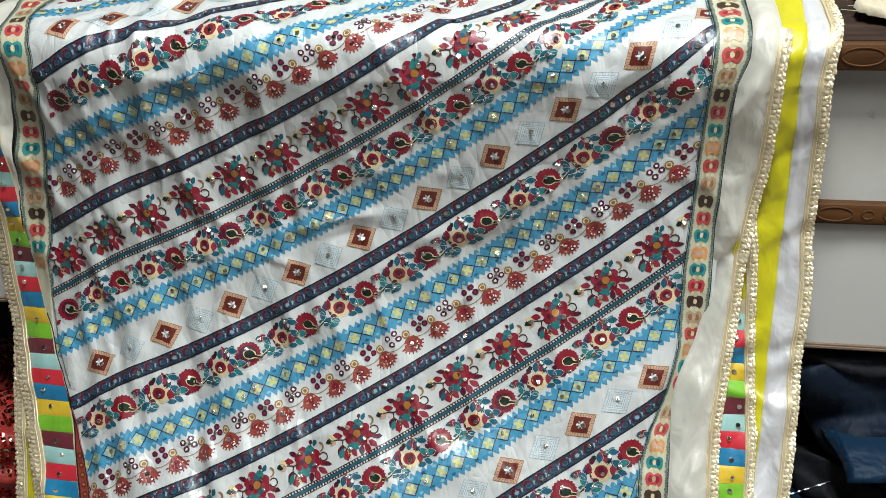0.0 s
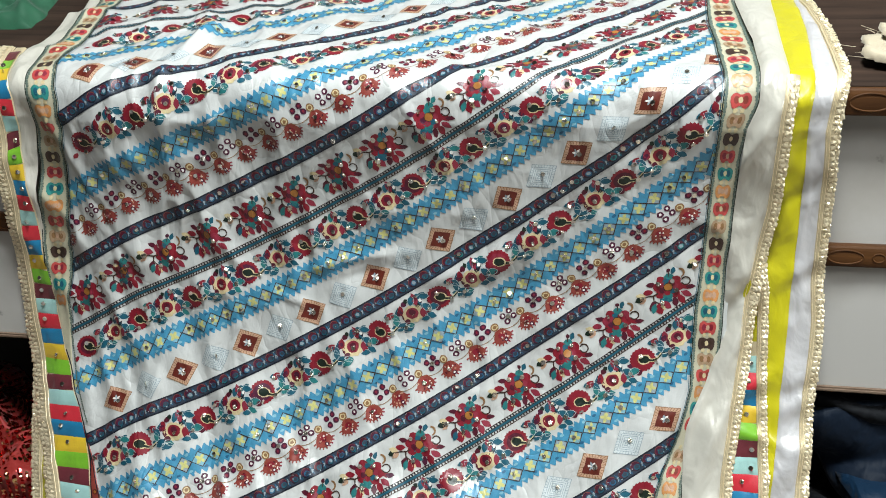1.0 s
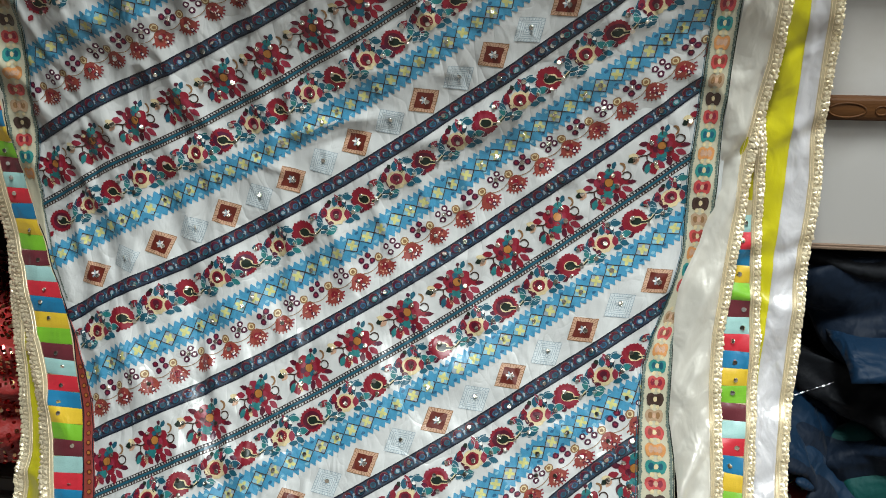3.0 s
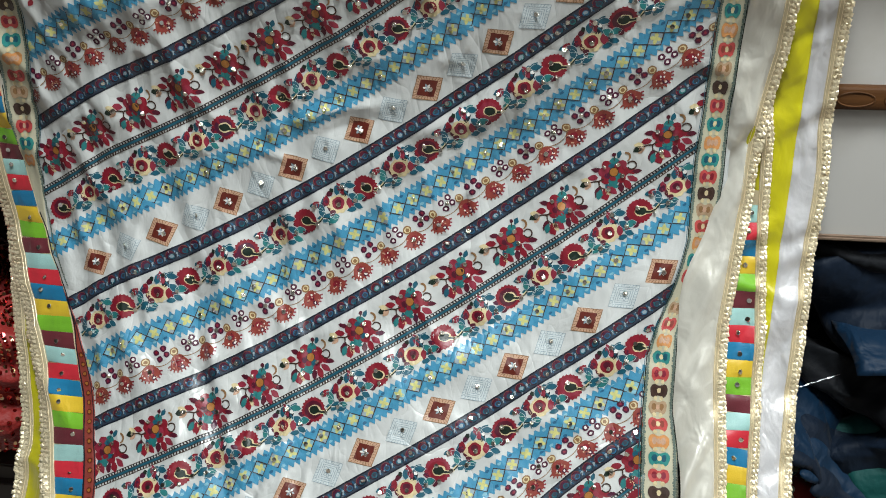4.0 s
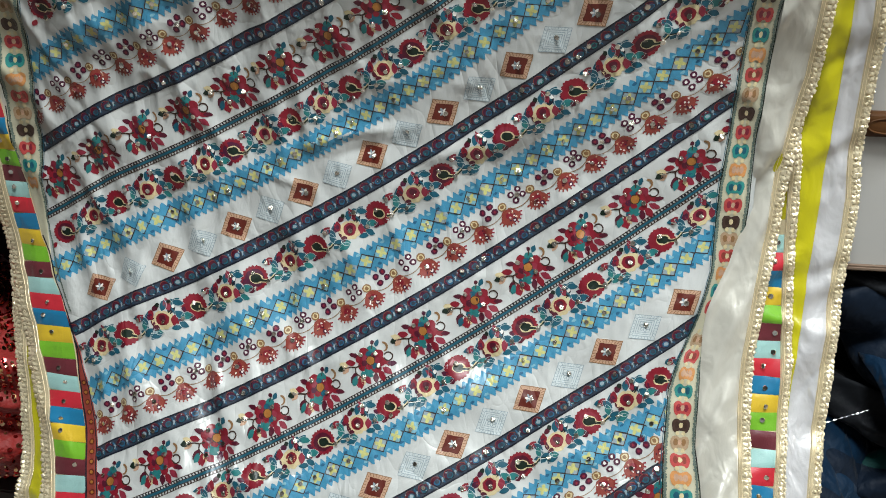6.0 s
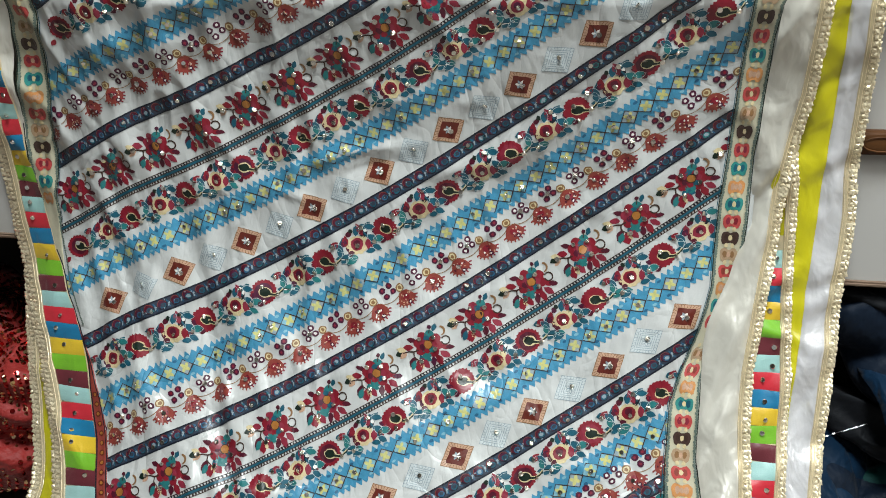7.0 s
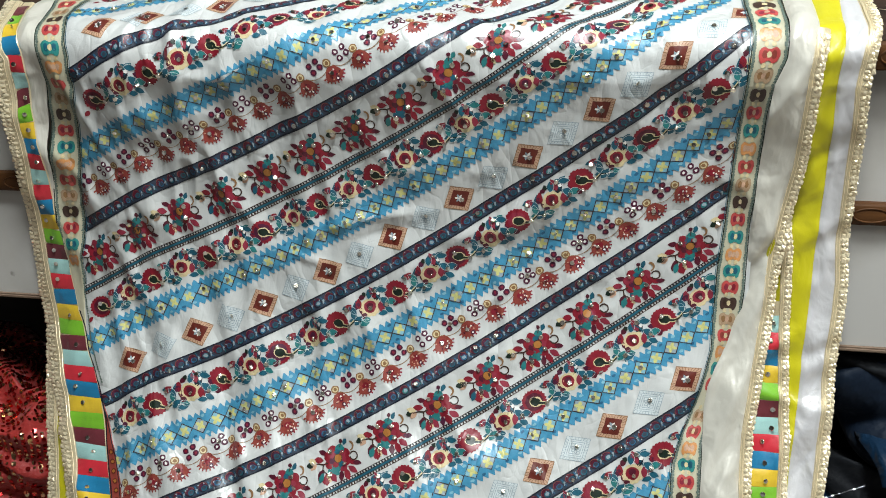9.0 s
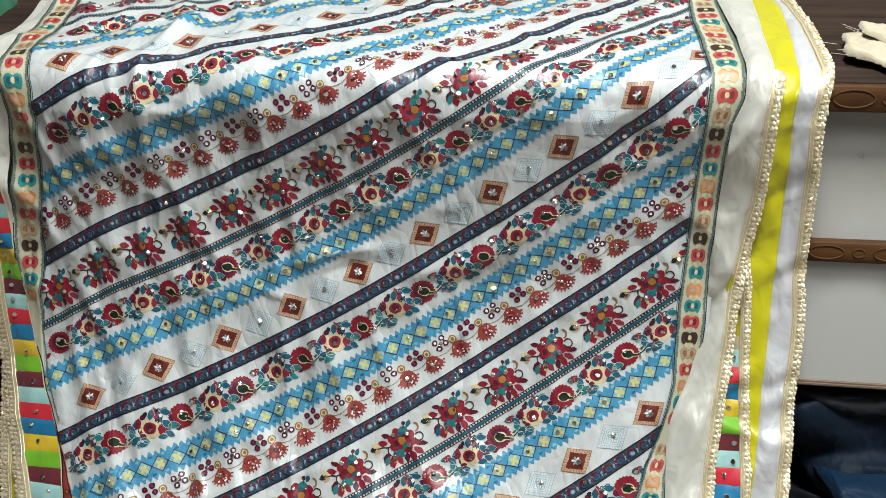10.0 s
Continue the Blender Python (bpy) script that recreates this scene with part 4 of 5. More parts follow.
def border(name, inner, outer, s0, s1, middle, up, down, flip):
    sheet(name, (lambda s: np.minimum(inner(s), outer(s)) - 0.0), (lambda s: np.maximum(inner(s), outer(s))), s0, s1, 0.0012, M_BORDER, dupatta, WRINKLES, 0.003, "printed border of coloured lobes between grey-green edges")
    ink = Ink()
    LY = 17.0

    def at(s):
        def place(u, q):
            ss = s + np.asarray(q) / 1000
            w = np.minimum(np.abs(outer(ss) - inner(ss)), 0.041)
            return inner(ss) + flip * w / 2 + np.asarray(u) / 1000 * np.clip(w / 0.040, 0.62, 1.0), ss
        return place
    for k in range(-int((middle - s0 - 0.01) / down), int((s1 - 0.01 - middle) / up) + 1):
        ss = middle + k * (up if k > 0 else down)
        pl = at(ss)
        wide = abs(outer(ss) - inner(ss)) * 1000
        if wide > 22:
            co = LOBES[abs(k) % 6]
            for sx in (-1, 1):
                ink.fan(pl, disc(sx * 5.6, 0, 6.2, 7.6, 14, 0, 0.05), co, LY)
                ink.fan(pl, disc(sx * 5.0, 0.5, 3.0, 4.0, 10), ("tan", "teal", "pink", "brown", "gold", "coral")[abs(k) % 6], LY + 1)
                ink.fan(pl, disc(sx * 4.0, 10.2, 2.6, n=9), "cream", LY + 2)
            ink.fan(pl, [(-6, -5.5), (6, -5.5), (6, 5.5), (-6, 5.5)], co, LY)
            ink.fan(pl, disc(0, 0.3, 2.6, 3.2, 9), "cream" if k % 2 else "tan", LY + 2)
        for sx in (-1, 1):
            for dq in (-9, -6, -3, 0, 3, 6, 9):
                if wide > 22 or sx == -flip:
                    ink.fan(pl, disc(sx * (17.0 + rng.uniform(-0.9, 0.5)), dq, 1.9, 1.7, 7), "edge_green", LY)
    ws = np.arange(s0, s1, 0.004)
    for u, w, co in ((-19.4, 1.3, "green"), (19.4, 1.3, "green"), (-17.6, 0.7, "edge_green"), (17.6, 0.7, "edge_green"), (-21.5, 0.9, "teal") if flip > 0 else (21.5, 0.9, "teal")):
        pl = at(0.0)
        line = np.stack([np.full(len(ws), u), ws * 1000], 1)
        keep = np.array([abs(outer(x) - inner(x)) > 0.020 and (abs(u) < 20 or u * flip < 0) for x in ws])
        if keep.sum() > 3:
            ink.ribbon(pl, line[keep], w, co, LY + 2)
    ink.lay(name + "_print", "lobes in coral, teal, orange, tan and brown")


border("border", PRINT_L, lambda s: np.maximum(BORDER_LO(s), PRINT_L(s) - 0.041), 0.50, 1.38, 0.6625, 0.0208, 0.0208, -1)
border("border", PRINT_R, lambda s: np.minimum(BORDER_RO(s), PRINT_R(s) + 0.041), 0.10, 1.38, 0.7100, 0.0202, 0.0186, 1)

# ---- satin edges, patch strips and lace ----
SATIN_L = curve((0.10, 0.322), (0.348, 0.3145), (0.378, 0.310), (0.408, 0.3045), (0.47, 0.3055), (0.534, 0.3055), (0.559, 0.308), (0.579, 0.314), (0.597, 0.3215), (0.611, 0.327), (0.63, 0.332), (0.649, 0.339), (0.674, 0.3425), (0.75, 0.3425), (0.81, 0.344), (0.872, 0.345), (0.904, 0.347), (0.93, 0.356), (0.983, 0.358), (1.046, 0.3585), (1.107, 0.353), (1.174, 0.350), (1.4, 0.359))
LACE_A = curve((0.10, 0.356), (0.354, 0.3515), (0.414, 0.349), (0.45, 0.3470), (0.507, 0.3475), (0.554, 0.3525), (0.586, 0.3545), (0.651, 0.3612), (0.684, 0.362), (0.716, 0.3648), (0.749, 0.369), (0.782, 0.3735), (0.814, 0.3775), (0.878, 0.378), (0.918, 0.3785), (0.955, 0.3830), (1.0, 0.384), (1.08, 0.385), (1.175, 0.389), (1.4, 0.40))
OUT_R = curve((0.10, 0.423), (0.341, 0.4326), (0.389, 0.4345), (0.45, 0.4385), (0.497, 0.442), (0.54, 0.444), (0.59, 0.4445), (0.65, 0.4485), (0.685, 0.449), (0.723, 0.4455), (0.781, 0.444), (0.844, 0.442), (0.90, 0.4375), (0.932, 0.440), (0.961, 0.445), (1.017, 0.4445), (1.083, 0.445), (1.176, 0.439), (1.4, 0.44))
YEL_R = curve((0.10, 0.382), (0.462, 0.401), (0.524, 0.405), (0.56, 0.408), (0.60, 0.4085), (0.651, 0.4112), (0.721, 0.412), (0.78, 0.4122), (0.843, 0.411), (0.90, 0.408), (0.93, 0.409), (0.946, 0.411), (1.0, 0.4137), (1.082, 0.4195), (1.176, 0.421), (1.4, 0.425))
LACE_B = curve((0.10, 0.396), (0.345, 0.3971), (0.42, 0.399), (0.508, 0.3995), (0.57, 0.3957), (0.62, 0.3925), (0.683, 0.390), (0.715, 0.3885), (0.745, 0.3840), (0.80, 0.378))
sheet("satin_panel", SATIN_L, lambda s: LACE_A(s) + 0.003, 0.10, 1.36, 0.0062, M_SATIN, dupatta, WRINKLES + SATIN_FOLDS, 0.003, "cream satin edging, softly creased", bulge=0.004)
sheet("yellow_strip", lambda s: LACE_A(s) - 0.004, YEL_R, 0.10, 1.36, 0.0005, M_YELLOW, dupatta, SIDE_FOLDS, 0.003, "lime yellow satin strip")
sheet("white_strip", YEL_R, lambda s: OUT_R(s) - 0.004, 0.10, 1.36, 0.0003, M_WHITE, dupatta, SIDE_FOLDS, 0.003, "white satin strip")
PATCH_NAMES = ("aqua", "red", "blue", "yellow", "green", "maroon")     # in turn, both ways from an aqua patch


def patch_strip(left, right, s0, s1, off, middle, up, down, parent_label):
    holder = sheet("patch_strip", left, right, s0, s1, off - 0.0006, M_NET, dupatta, SIDE_FOLDS, 0.004, parent_label)
    for k in range(-int((middle - s0) / down), int((s1 - middle) / up)):
        height = up if k > 0 else down
        s = middle + k * height + height / 2
        rows = np.linspace(s, s - height, 7)
        u = np.linspace(0, 1, 8)
        X = left(rows)[:, None] * (1 - u) + right(rows)[:, None] * u
        tilt = rng.normal(0, 0.0010) * np.linspace(-1, 1, 8)
        V = drape(X, rows[:, None] + tilt[None, :], off + 0.0006 - 0.0007 * (np.abs(np.linspace(-1, 1, 7)) ** 6)[:, None], SIDE_FOLDS).reshape(-1, 3)
        F = [(r * 8 + c, (r + 1) * 8 + c, (r + 1) * 8 + c + 1, r * 8 + c + 1) for r in range(6) for c in range(7)]
        colour = PATCH_NAMES[abs(k) % 6]
        link_mesh("patch", V, F, PATCH[colour], None, holder, True, colour + " cloth patch")
        if right(s) - left(s) > 0.012 and rng.random() < 0.75:
            f = rng.uniform(0.3, 0.7)
            sm = s - height * rng.uniform(0.3, 0.7)
            LOOSE.append((float(left(sm) * (1 - f) + right(sm) * f), float(sm), 0.0030, off + 0.0016))


LOOSE = []
STRIP_L = curve((0.10, -0.372), (0.257, -0.4188), (0.284, -0.4264), (0.337, -0.4385), (0.40, -0.453), (0.445, -0.464), (0.50, -0.480), (0.557, -0.4925), (0.61, -0.503), (0.66, -0.509), (0.705, -0.5122), (0.77, -0.513), (0.839, -0.5105), (0.89, -0.504), (0.92, -0.500), (0.938, -0.508), (1.0, -0.520), (1.4, -0.55))
STRIP_R = curve((0.10, -0.345), (0.26, -0.3822), (0.327, -0.395), (0.366, -0.404), (0.40, -0.4125), (0.435, -0.420), (0.476, -0.4286), (0.507, -0.4365), (0.526, -0.444), (0.546, -0.4534), (0.577, -0.461), (0.596, -0.4684), (0.62, -0.4745), (0.645, -0.481), (0.676, -0.4842), (0.713, -0.491), (0.76, -0.4945), (0.817, -0.495), (0.861, -0.493), (0.891, -0.4875), (0.93, -0.485), (0.954, -0.494), (1.0, -0.505), (1.4, -0.535))
patch_strip(STRIP_L, STRIP_R, 0.10, 1.02, 0.0036, 0.7705, 0.0206, 0.0196, "strip of bright cloth patches along the edge")
patch_strip(lambda s: LACE_A(s) + 0.008, lambda s: LACE_B(s) - 0.006, 0.12, 0.66, 0.0018, 0.634, 0.0192, 0.0192, "narrow strip of bright cloth patches")
sheet("satin_edge", lambda s: STRIP_R(s) - 0.003, lambda s: np.maximum(np.minimum(BORDER_LO(s) + 0.004, -0.450), STRIP_R(s)), 0.60, 1.36, 0.0012, M_SATIN, dupatta, SIDE_FOLDS, 0.003, "narrow cream satin edge")
ORANGE_R = curve((0.10, -0.333), (0.283, -0.3708), (0.315, -0.378), (0.348, -0.3845), (0.381, -0.3934), (0.415, -0.4037), (0.455, -0.419), (0.53, -0.4465))
sheet("orange_edge", lambda s: STRIP_R(s) - 0.003, ORANGE_R, 0.10, 0.53, 0.0015, INKS["coral"], dupatta, WRINKLES, 0.003, "dull orange printed edge")
ink = Ink()
for ss in np.arange(0.11, 0.47, 0.0115):
    mid = (STRIP_R(ss) + ORANGE_R(ss)) / 2 + 0.0005
    half = (ORANGE_R(ss) - STRIP_R(ss)) * 500
    if half > 5:
        pl = (lambda m, t: (lambda u, q: (m + np.asarray(u) / 1000, t + np.asarray(q) / 1000)))(mid, ss)
        ink.fan(pl, disc(0, 0, 3.4, 3.6, 10), "rust", 19)
        ink.fan(pl, disc(0, 0, 2.0, 2.0, 8), "orange", 20)
for side, w in ((STRIP_R, 1.6), (ORANGE_R, 1.3)):
    ws = np.arange(0.11, 0.60 if side is STRIP_R else 0.52, 0.004)
    ink.ribbon(lambda u, q: (np.asarray(u), np.asarray(q)), np.stack([side(ws) + (0.0012 if side is STRIP_R else -0.001), ws], 1), w / 1000, "navy", 21)
ink.lay("edge_print", "dark piping and small rust dots")


def lace(name, right, width, s0, s1, off, sets, outer=1):
    """Gold lace: a net tape with a row of folded foil bows along its outer half, on the side that outer names."""
    left = (lambda s: right(s) - width)
    tape = sheet(name, left, right, s0, s1, off, M_NET, dupatta, sets, 0.004, "gold lace with folded foil petals")
    V, F = [], []
    s = s0 + 0.003
    k = 0
    while s < s1 - 0.004:
        # a folded foil bow: two peaked leaves side by side, a small knot below them
        for fx, ds, sx, sy, lift in ((0.60, 0.0, 0.19, 0.0028, 0.0017), (0.88, 0.0006, 0.15, 0.0030, 0.0019), (0.73, 0.0033, 0.12, 0.0011, 0.0012), (0.40, 0.0010, 0.06, 0.0012, 0.0006)):
            fx = fx if outer > 0 else 1 - fx
            cx = right(s) - width * (1 - fx) + rng.uniform(-0.0006, 0.0006)
            cs = s + ds + rng.uniform(-0.0005, 0.0005)
            tw = rng.normal(0, 0.6)
            base = len(V)
            for du, dv in ((-1, -1), (1, -1), (1, 1), (-1, 1)):
                du, dv = du * rng.uniform(0.6, 1.1), dv * rng.uniform(0.6, 1.1)
                V.append((cx + width * sx * (du * math.cos(tw) - dv * math.sin(tw) * 0.6), cs + sy * (dv * math.cos(tw) + du * math.sin(tw) * 0.6), off + 0.0006 + rng.uniform(0, 0.0004)))
            V.append((cx + rng.normal(0, 0.0005), cs + rng.normal(0, 0.0006), off + lift * rng.uniform(0.8, 1.3)))
            F += [(base + a, base + (a + 1) % 4, base + 4) for a in range(4)]
        s += 0.0058 * rng.uniform(0.85, 1.15)
        k += 1
    # two fine gold cords along the plain half of the tape
    for fx in (0.08, 0.30):
        rows = np.arange(s0, s1, 0.003)
        base = len(V)
        for q, t in enumerate(rows):
            c = right(t) - width * (1 - fx if outer > 0 else fx)
            V += [(c - 0.0003, t, off + 0.0004), (c, t, off + 0.0008 + 0.0003 * (q % 2)), (c + 0.0003, t, off + 0.0004)]
        F += [(base + 3 * q + a, base + 3 * q + a + 1, base + 3 * q + a + 4, base + 3 * q + a + 3) for q in range(len(rows) - 1) for a in (0, 1)]
    v = np.array(V)
    pos = drape(v[:, 0], v[:, 1], v[:, 2], sets)
    tagged(link_mesh("foil_petals", pos, F, M_LACE, None, tape, False, "folded gold foil petals"), kind="stuff")


lace("lace", OUT_R, 0.0135, 0.10, 1.36, 0.0022, SIDE_FOLDS)
lace("lace", lambda s: LACE_A(s) + 0.0125, 0.0140, 0.10, 0.955, 0.0085, WRINKLES + SATIN_FOLDS)
lace("lace", LACE_B, 0.0115, 0.10, 0.79, 0.0042, SIDE_FOLDS)
LACE_LO = curve((0.10, -0.372), (0.257, -0.4188), (0.284, -0.4264), (0.337, -0.4385), (0.40, -0.453), (0.445, -0.464), (0.50, -0.480), (0.557, -0.4925), (0.61, -0.503), (0.66, -0.509), (0.705, -0.5122), (0.77, -0.513), (0.839, -0.5105), (0.89, -0.504), (0.92, -0.500), (0.938, -0.508), (1.02, -0.522))
lace("lace", lambda s: LACE_LO(s) + 0.001, 0.0215, 0.10, 1.02, 0.0046, SIDE_FOLDS, -1)
OUT_L = curve((0.10, -0.475), (0.258, -0.4822), (0.305, -0.4825), (0.357, -0.4903), (0.41, -0.4990), (0.455, -0.5055), (0.498, -0.511), (0.56, -0.517), (0.62, -0.521), (0.70, -0.528))
lace("lace", lambda s: OUT_L(s) + 0.016, 0.0175, 0.10, 0.70, 0.0010, SIDE_FOLDS, -1)
sheet("yellow_edge", lambda s: OUT_L(s) + 0.008, lambda s: LACE_LO(s) - 0.004, 0.10, 0.55, 0.0, M_YELLOW, dupatta, SIDE_FOLDS, 0.004, "lime yellow satin strip")

# ---- stitched mirrors ----


def mirror_mesh():
    V, F = [], []
    n = 14
    for k in range(n):
        a = 2 * math.pi * k / n
        V.append((0.86 * math.cos(a), 0.86 * math.sin(a), 0.30))
    for k in range(n):
        a = 2 * math.pi * k / n
        V.append((math.cos(a), math.sin(a), 0.0))
    V.append((0, 0, 0.36))
    for k in range(n):
        F.append((k, (k + 1) % n, 2 * n))
        F.append((n + k, n + (k + 1) % n, (k + 1) % n, k))
    return np.array(V), F


MV, MF = mirror_mesh()
me_mirror = bpy.data.meshes.new("mirror")
me_mirror.from_pydata([tuple(map(float, v)) for v in MV], [], MF)
me_mirror.materials.append(M_MIRROR)
spots = [m for m in MIRRORS if PRINT_L(m[1]) + 0.003 < m[0] < PRINT_R(m[1]) - 0.003 and S_LOW + 0.03 < m[1] < S_HIGH - 0.05]
mx = np.array(spots)
pos, nrm = on_cloth(mx[:, 0], mx[:, 1], np.full(len(mx), 0.0014))
order = np.argsort(np.hypot(mx[:, 0] - 0.0, mx[:, 1] - 0.62))
rest_v, rest_f = [], []


def seat(p, n, r):
    n = Vector(n) + Vector(rng.normal(0, 0.40, 3))
    return Matrix.Translation(Vector(p)) @ n.to_track_quat("Z", "Y").to_matrix().to_4x4() @ Matrix.Diagonal((r, r, r, 1))


for i, k in enumerate(order):
    m = seat(pos[k], nrm[k], mx[k, 2])
    if i < 300:
        o = new("mirror", me_mirror)
        o.parent = dupatta
        o.matrix_basis = m
    else:
        a = np.array(m)
        base = len(rest_v)
        rest_v += list(MV @ a[:3, :3].T + a[:3, 3])
        rest_f += [tuple(q + base for q in f) for f in MF]
for x, s, r, off in LOOSE:
    p0 = drape(np.array([x]), np.array([s]), off, SIDE_FOLDS)[0]
    a = np.array(seat(p0, (0.05, -0.95, 0.25), r))
    base = len(rest_v)
    rest_v += list(MV @ a[:3, :3].T + a[:3, 3])
    rest_f += [tuple(q + base for q in f) for f in MF]
tagged(link_mesh("mirror_scatter", rest_v, rest_f, M_MIRROR, None, dupatta, False, "small round stitched mirrors"), kind="stuff")

# ---- heaps of cloth ----


def heap(name, cx, cy, z0, w, d, h, mat, label, category, seed, ridge=0.02, ang=20.0, turn=0.0, group="", power=4):
    """A folded, crumpled garment: a soft mound with ridged folds running across it, closed below."""
    r = np.random.default_rng(seed)
    nx, ny = 130, 80
    u, v = np.meshgrid(np.linspace(-1, 1, nx), np.linspace(-1, 1, ny))
    edge = np.clip(1 - np.maximum(np.abs(u) ** power, np.abs(v) ** power), 0, 1) ** 0.45
    z = h * edge
    X, Y = u * w / 2, v * d / 2
    for _ in range(70):
        a = radians(r.normal(ang, 38))
        px, py = r.uniform(-w / 2, w / 2), r.uniform(-d / 2, d / 2)
        s = (X - px) * math.cos(a) + (Y - py) * math.sin(a)
        q = -(X - px) * math.sin(a) + (Y - py) * math.cos(a) + 0.15 * w * np.sin(s * 9)
        z += edge * ridge * r.uniform(-0.7, 1.0) * np.exp(-(s / r.uniform(0.04, 0.16)) ** 2 - (q / r.uniform(0.008, 0.026)) ** 2)
    X = X * (1 + 0.05 * np.sin(Y * 30 + seed)) + 0.01 * r.normal(size=1)
    V = np.stack([X, Y, np.maximum(z, 0.002)], -1).reshape(-1, 3)
    F = [(j * nx + i, j * nx + i + 1, (j + 1) * nx + i + 1, (j + 1) * nx + i) for j in range(ny - 1) for i in range(nx - 1)]
    low = V.copy(); low[:, 2] = 0
    k = len(V)
    rim = [i for i in range(nx)] + [j * nx + nx - 1 for j in range(1, ny)] + [(ny - 1) * nx + i for i in range(nx - 2, -1, -1)] + [j * nx for j in range(ny - 2, 0, -1)]
    V2 = np.vstack([V, V[rim] * [1, 1, 0]])
    m = len(rim)
    F += [(rim[(i + 1) % m], rim[i], k + i, k + (i + 1) % m) for i in range(m)]
    F.append(tuple(k + i for i in range(m)))
    ob = link_mesh(name, V2, F, mat)
    ob.matrix_basis = pose(cx, cy, z0, 0, 0, turn)
    return tagged(ob, label, category, group)


def lump(name, c, r, mat, label, seed, ridge=0.03, turn=(0, 0, 0), freq=7.0, group="", flat=1.0):
    """A loosely bundled cloth: a soft body broken into warped, ridged folds."""
    nu, nv = 120, 80
    th, ph = np.meshgrid(np.linspace(0, 2 * math.pi, nu, endpoint=False), np.linspace(-math.pi / 2, math.pi / 2, nv))
    sq = (lambda t, e: np.sign(t) * np.abs(t) ** e)
    X = r[0] * sq(np.cos(ph), 0.8) * sq(np.cos(th), 0.8)
    Y = r[1] * sq(np.cos(ph), 0.8) * sq(np.sin(th), 0.8)
    Z = r[2] * sq(np.sin(ph), 0.8)
    k = seed * 7.3
    w1 = soft_noise(X * 6 + k + 50, Z * 6 + Y * 5 + 50, seed % 6)
    a = X * freq + 1.6 * w1 + k + 60
    b = (Z + 0.7 * Y) * freq * 1.5 + 1.2 * w1 + 60
    n1 = np.sqrt((2 * soft_noise(a, b, (seed + 1) % 6) - 1) ** 2 + 0.004)
    n2 = np.sqrt((2 * soft_noise(a * 2.1, b * 1.7, (seed + 2) % 6) - 1) ** 2 + 0.01)
    d = ridge * (0.45 - 1.5 * n1 - 0.55 * n2 * (0.4 + w1)) * np.clip(np.cos(ph) * 3, 0, 1)
    ln = np.sqrt((X / r[0]) ** 2 + (Y / r[1]) ** 2 + (Z / r[2]) ** 2) + 1e-6
    X, Y, Z = X + d * X / r[0] / ln, Y + d * Y / r[1] / ln, Z + d * flat * Z / r[2] / ln
    V = np.stack([X, Y, Z], -1).reshape(-1, 3)
    F = [(j * nu + i, j * nu + (i + 1) % nu, (j + 1) * nu + (i + 1) % nu, (j + 1) * nu + i) for j in range(nv - 1) for i in range(nu)]
    ob = link_mesh(name, V, F, mat)
    ob.matrix_basis = pose(*c, *turn)
    return tagged(ob, label, "cloth", group)


def folded(name, c, size, mat, label, seed, turn=(0, 0, 0), layers=3, group=""):
    """A flat folded length of cloth: layers that double back over each other, waving a little."""
    w, d, t = size
    V, F = [], []
    nx, ny = 40, 24
    for L in range(layers):
        z0 = L * t
        for side in (0, 1):
            base = len(V)
            for j in range(ny):
                for i in range(nx):
                    u, v = i / (nx - 1) * 2 - 1, j / (ny - 1) * 2 - 1
                    e = max(0.0, 1 - max(abs(u) ** 10, abs(v) ** 8)) ** 0.5
                    wav = 0.004 * math.sin(u * 5 + seed + L) + 0.003 * math.sin(v * 7 + u * 3 + seed * 2 + L)
                    V.append((u * w / 2 * (1 - 0.02 * L) + 0.003 * math.sin(v * 6 + L), v * d / 2 + 0.004 * math.sin(u * 9 + L * 2), z0 + wav + (t * 0.46 * e if side else -t * 0.46 * e)))
            for j in range(ny - 1):
                for i in range(nx - 1):
                    q = (base + j * nx + i, base + j * nx + i + 1, base + (j + 1) * nx + i + 1, base + (j + 1) * nx + i)
                    F.append(q if side else q[::-1])
    ob = link_mesh(name, V, F, mat)
    bm = bmesh.new(); bm.from_mesh(ob.data)
    bmesh.ops.remove_doubles(bm, verts=bm.verts[:], dist=0.0004)
    bm.to_mesh(ob.data); bm.free()
    ob.matrix_basis = pose(*c, *turn)
    return tagged(ob, label, "cloth", group)


def printed_cloth():
    m, nt, p = nodes_of("printed_cotton")
    N, L = nt.nodes.new, nt.links.new
    co = N("ShaderNodeTexCoord"); n = N("ShaderNodeTexNoise"); n.inputs["Scale"].default_value = 26; n.inputs["Detail"].default_value = 2
    L(co.outputs["Object"], n.inputs["Vector"])
    r = N("ShaderNodeValToRGB"); r.color_ramp.interpolation = "CONSTANT"
    r.color_ramp.elements[0].color = (0.30, 0.02, 0.02, 1); r.color_ramp.elements[1].color = (0.55, 0.50, 0.42, 1); r.color_ramp.elements[1].position = 0.46
    for pos_, c_ in ((0.55, (0.05, 0.12, 0.25, 1)), (0.62, (0.45, 0.12, 0.06, 1))):
        e = r.color_ramp.elements.new(pos_); e.color = c_
    L(n.outputs["Fac"], r.inputs["Fac"]); L(r.outputs["Color"], p.inputs["Base Color"])
    p.inputs["Roughness"].default_value = 0.7
    return m


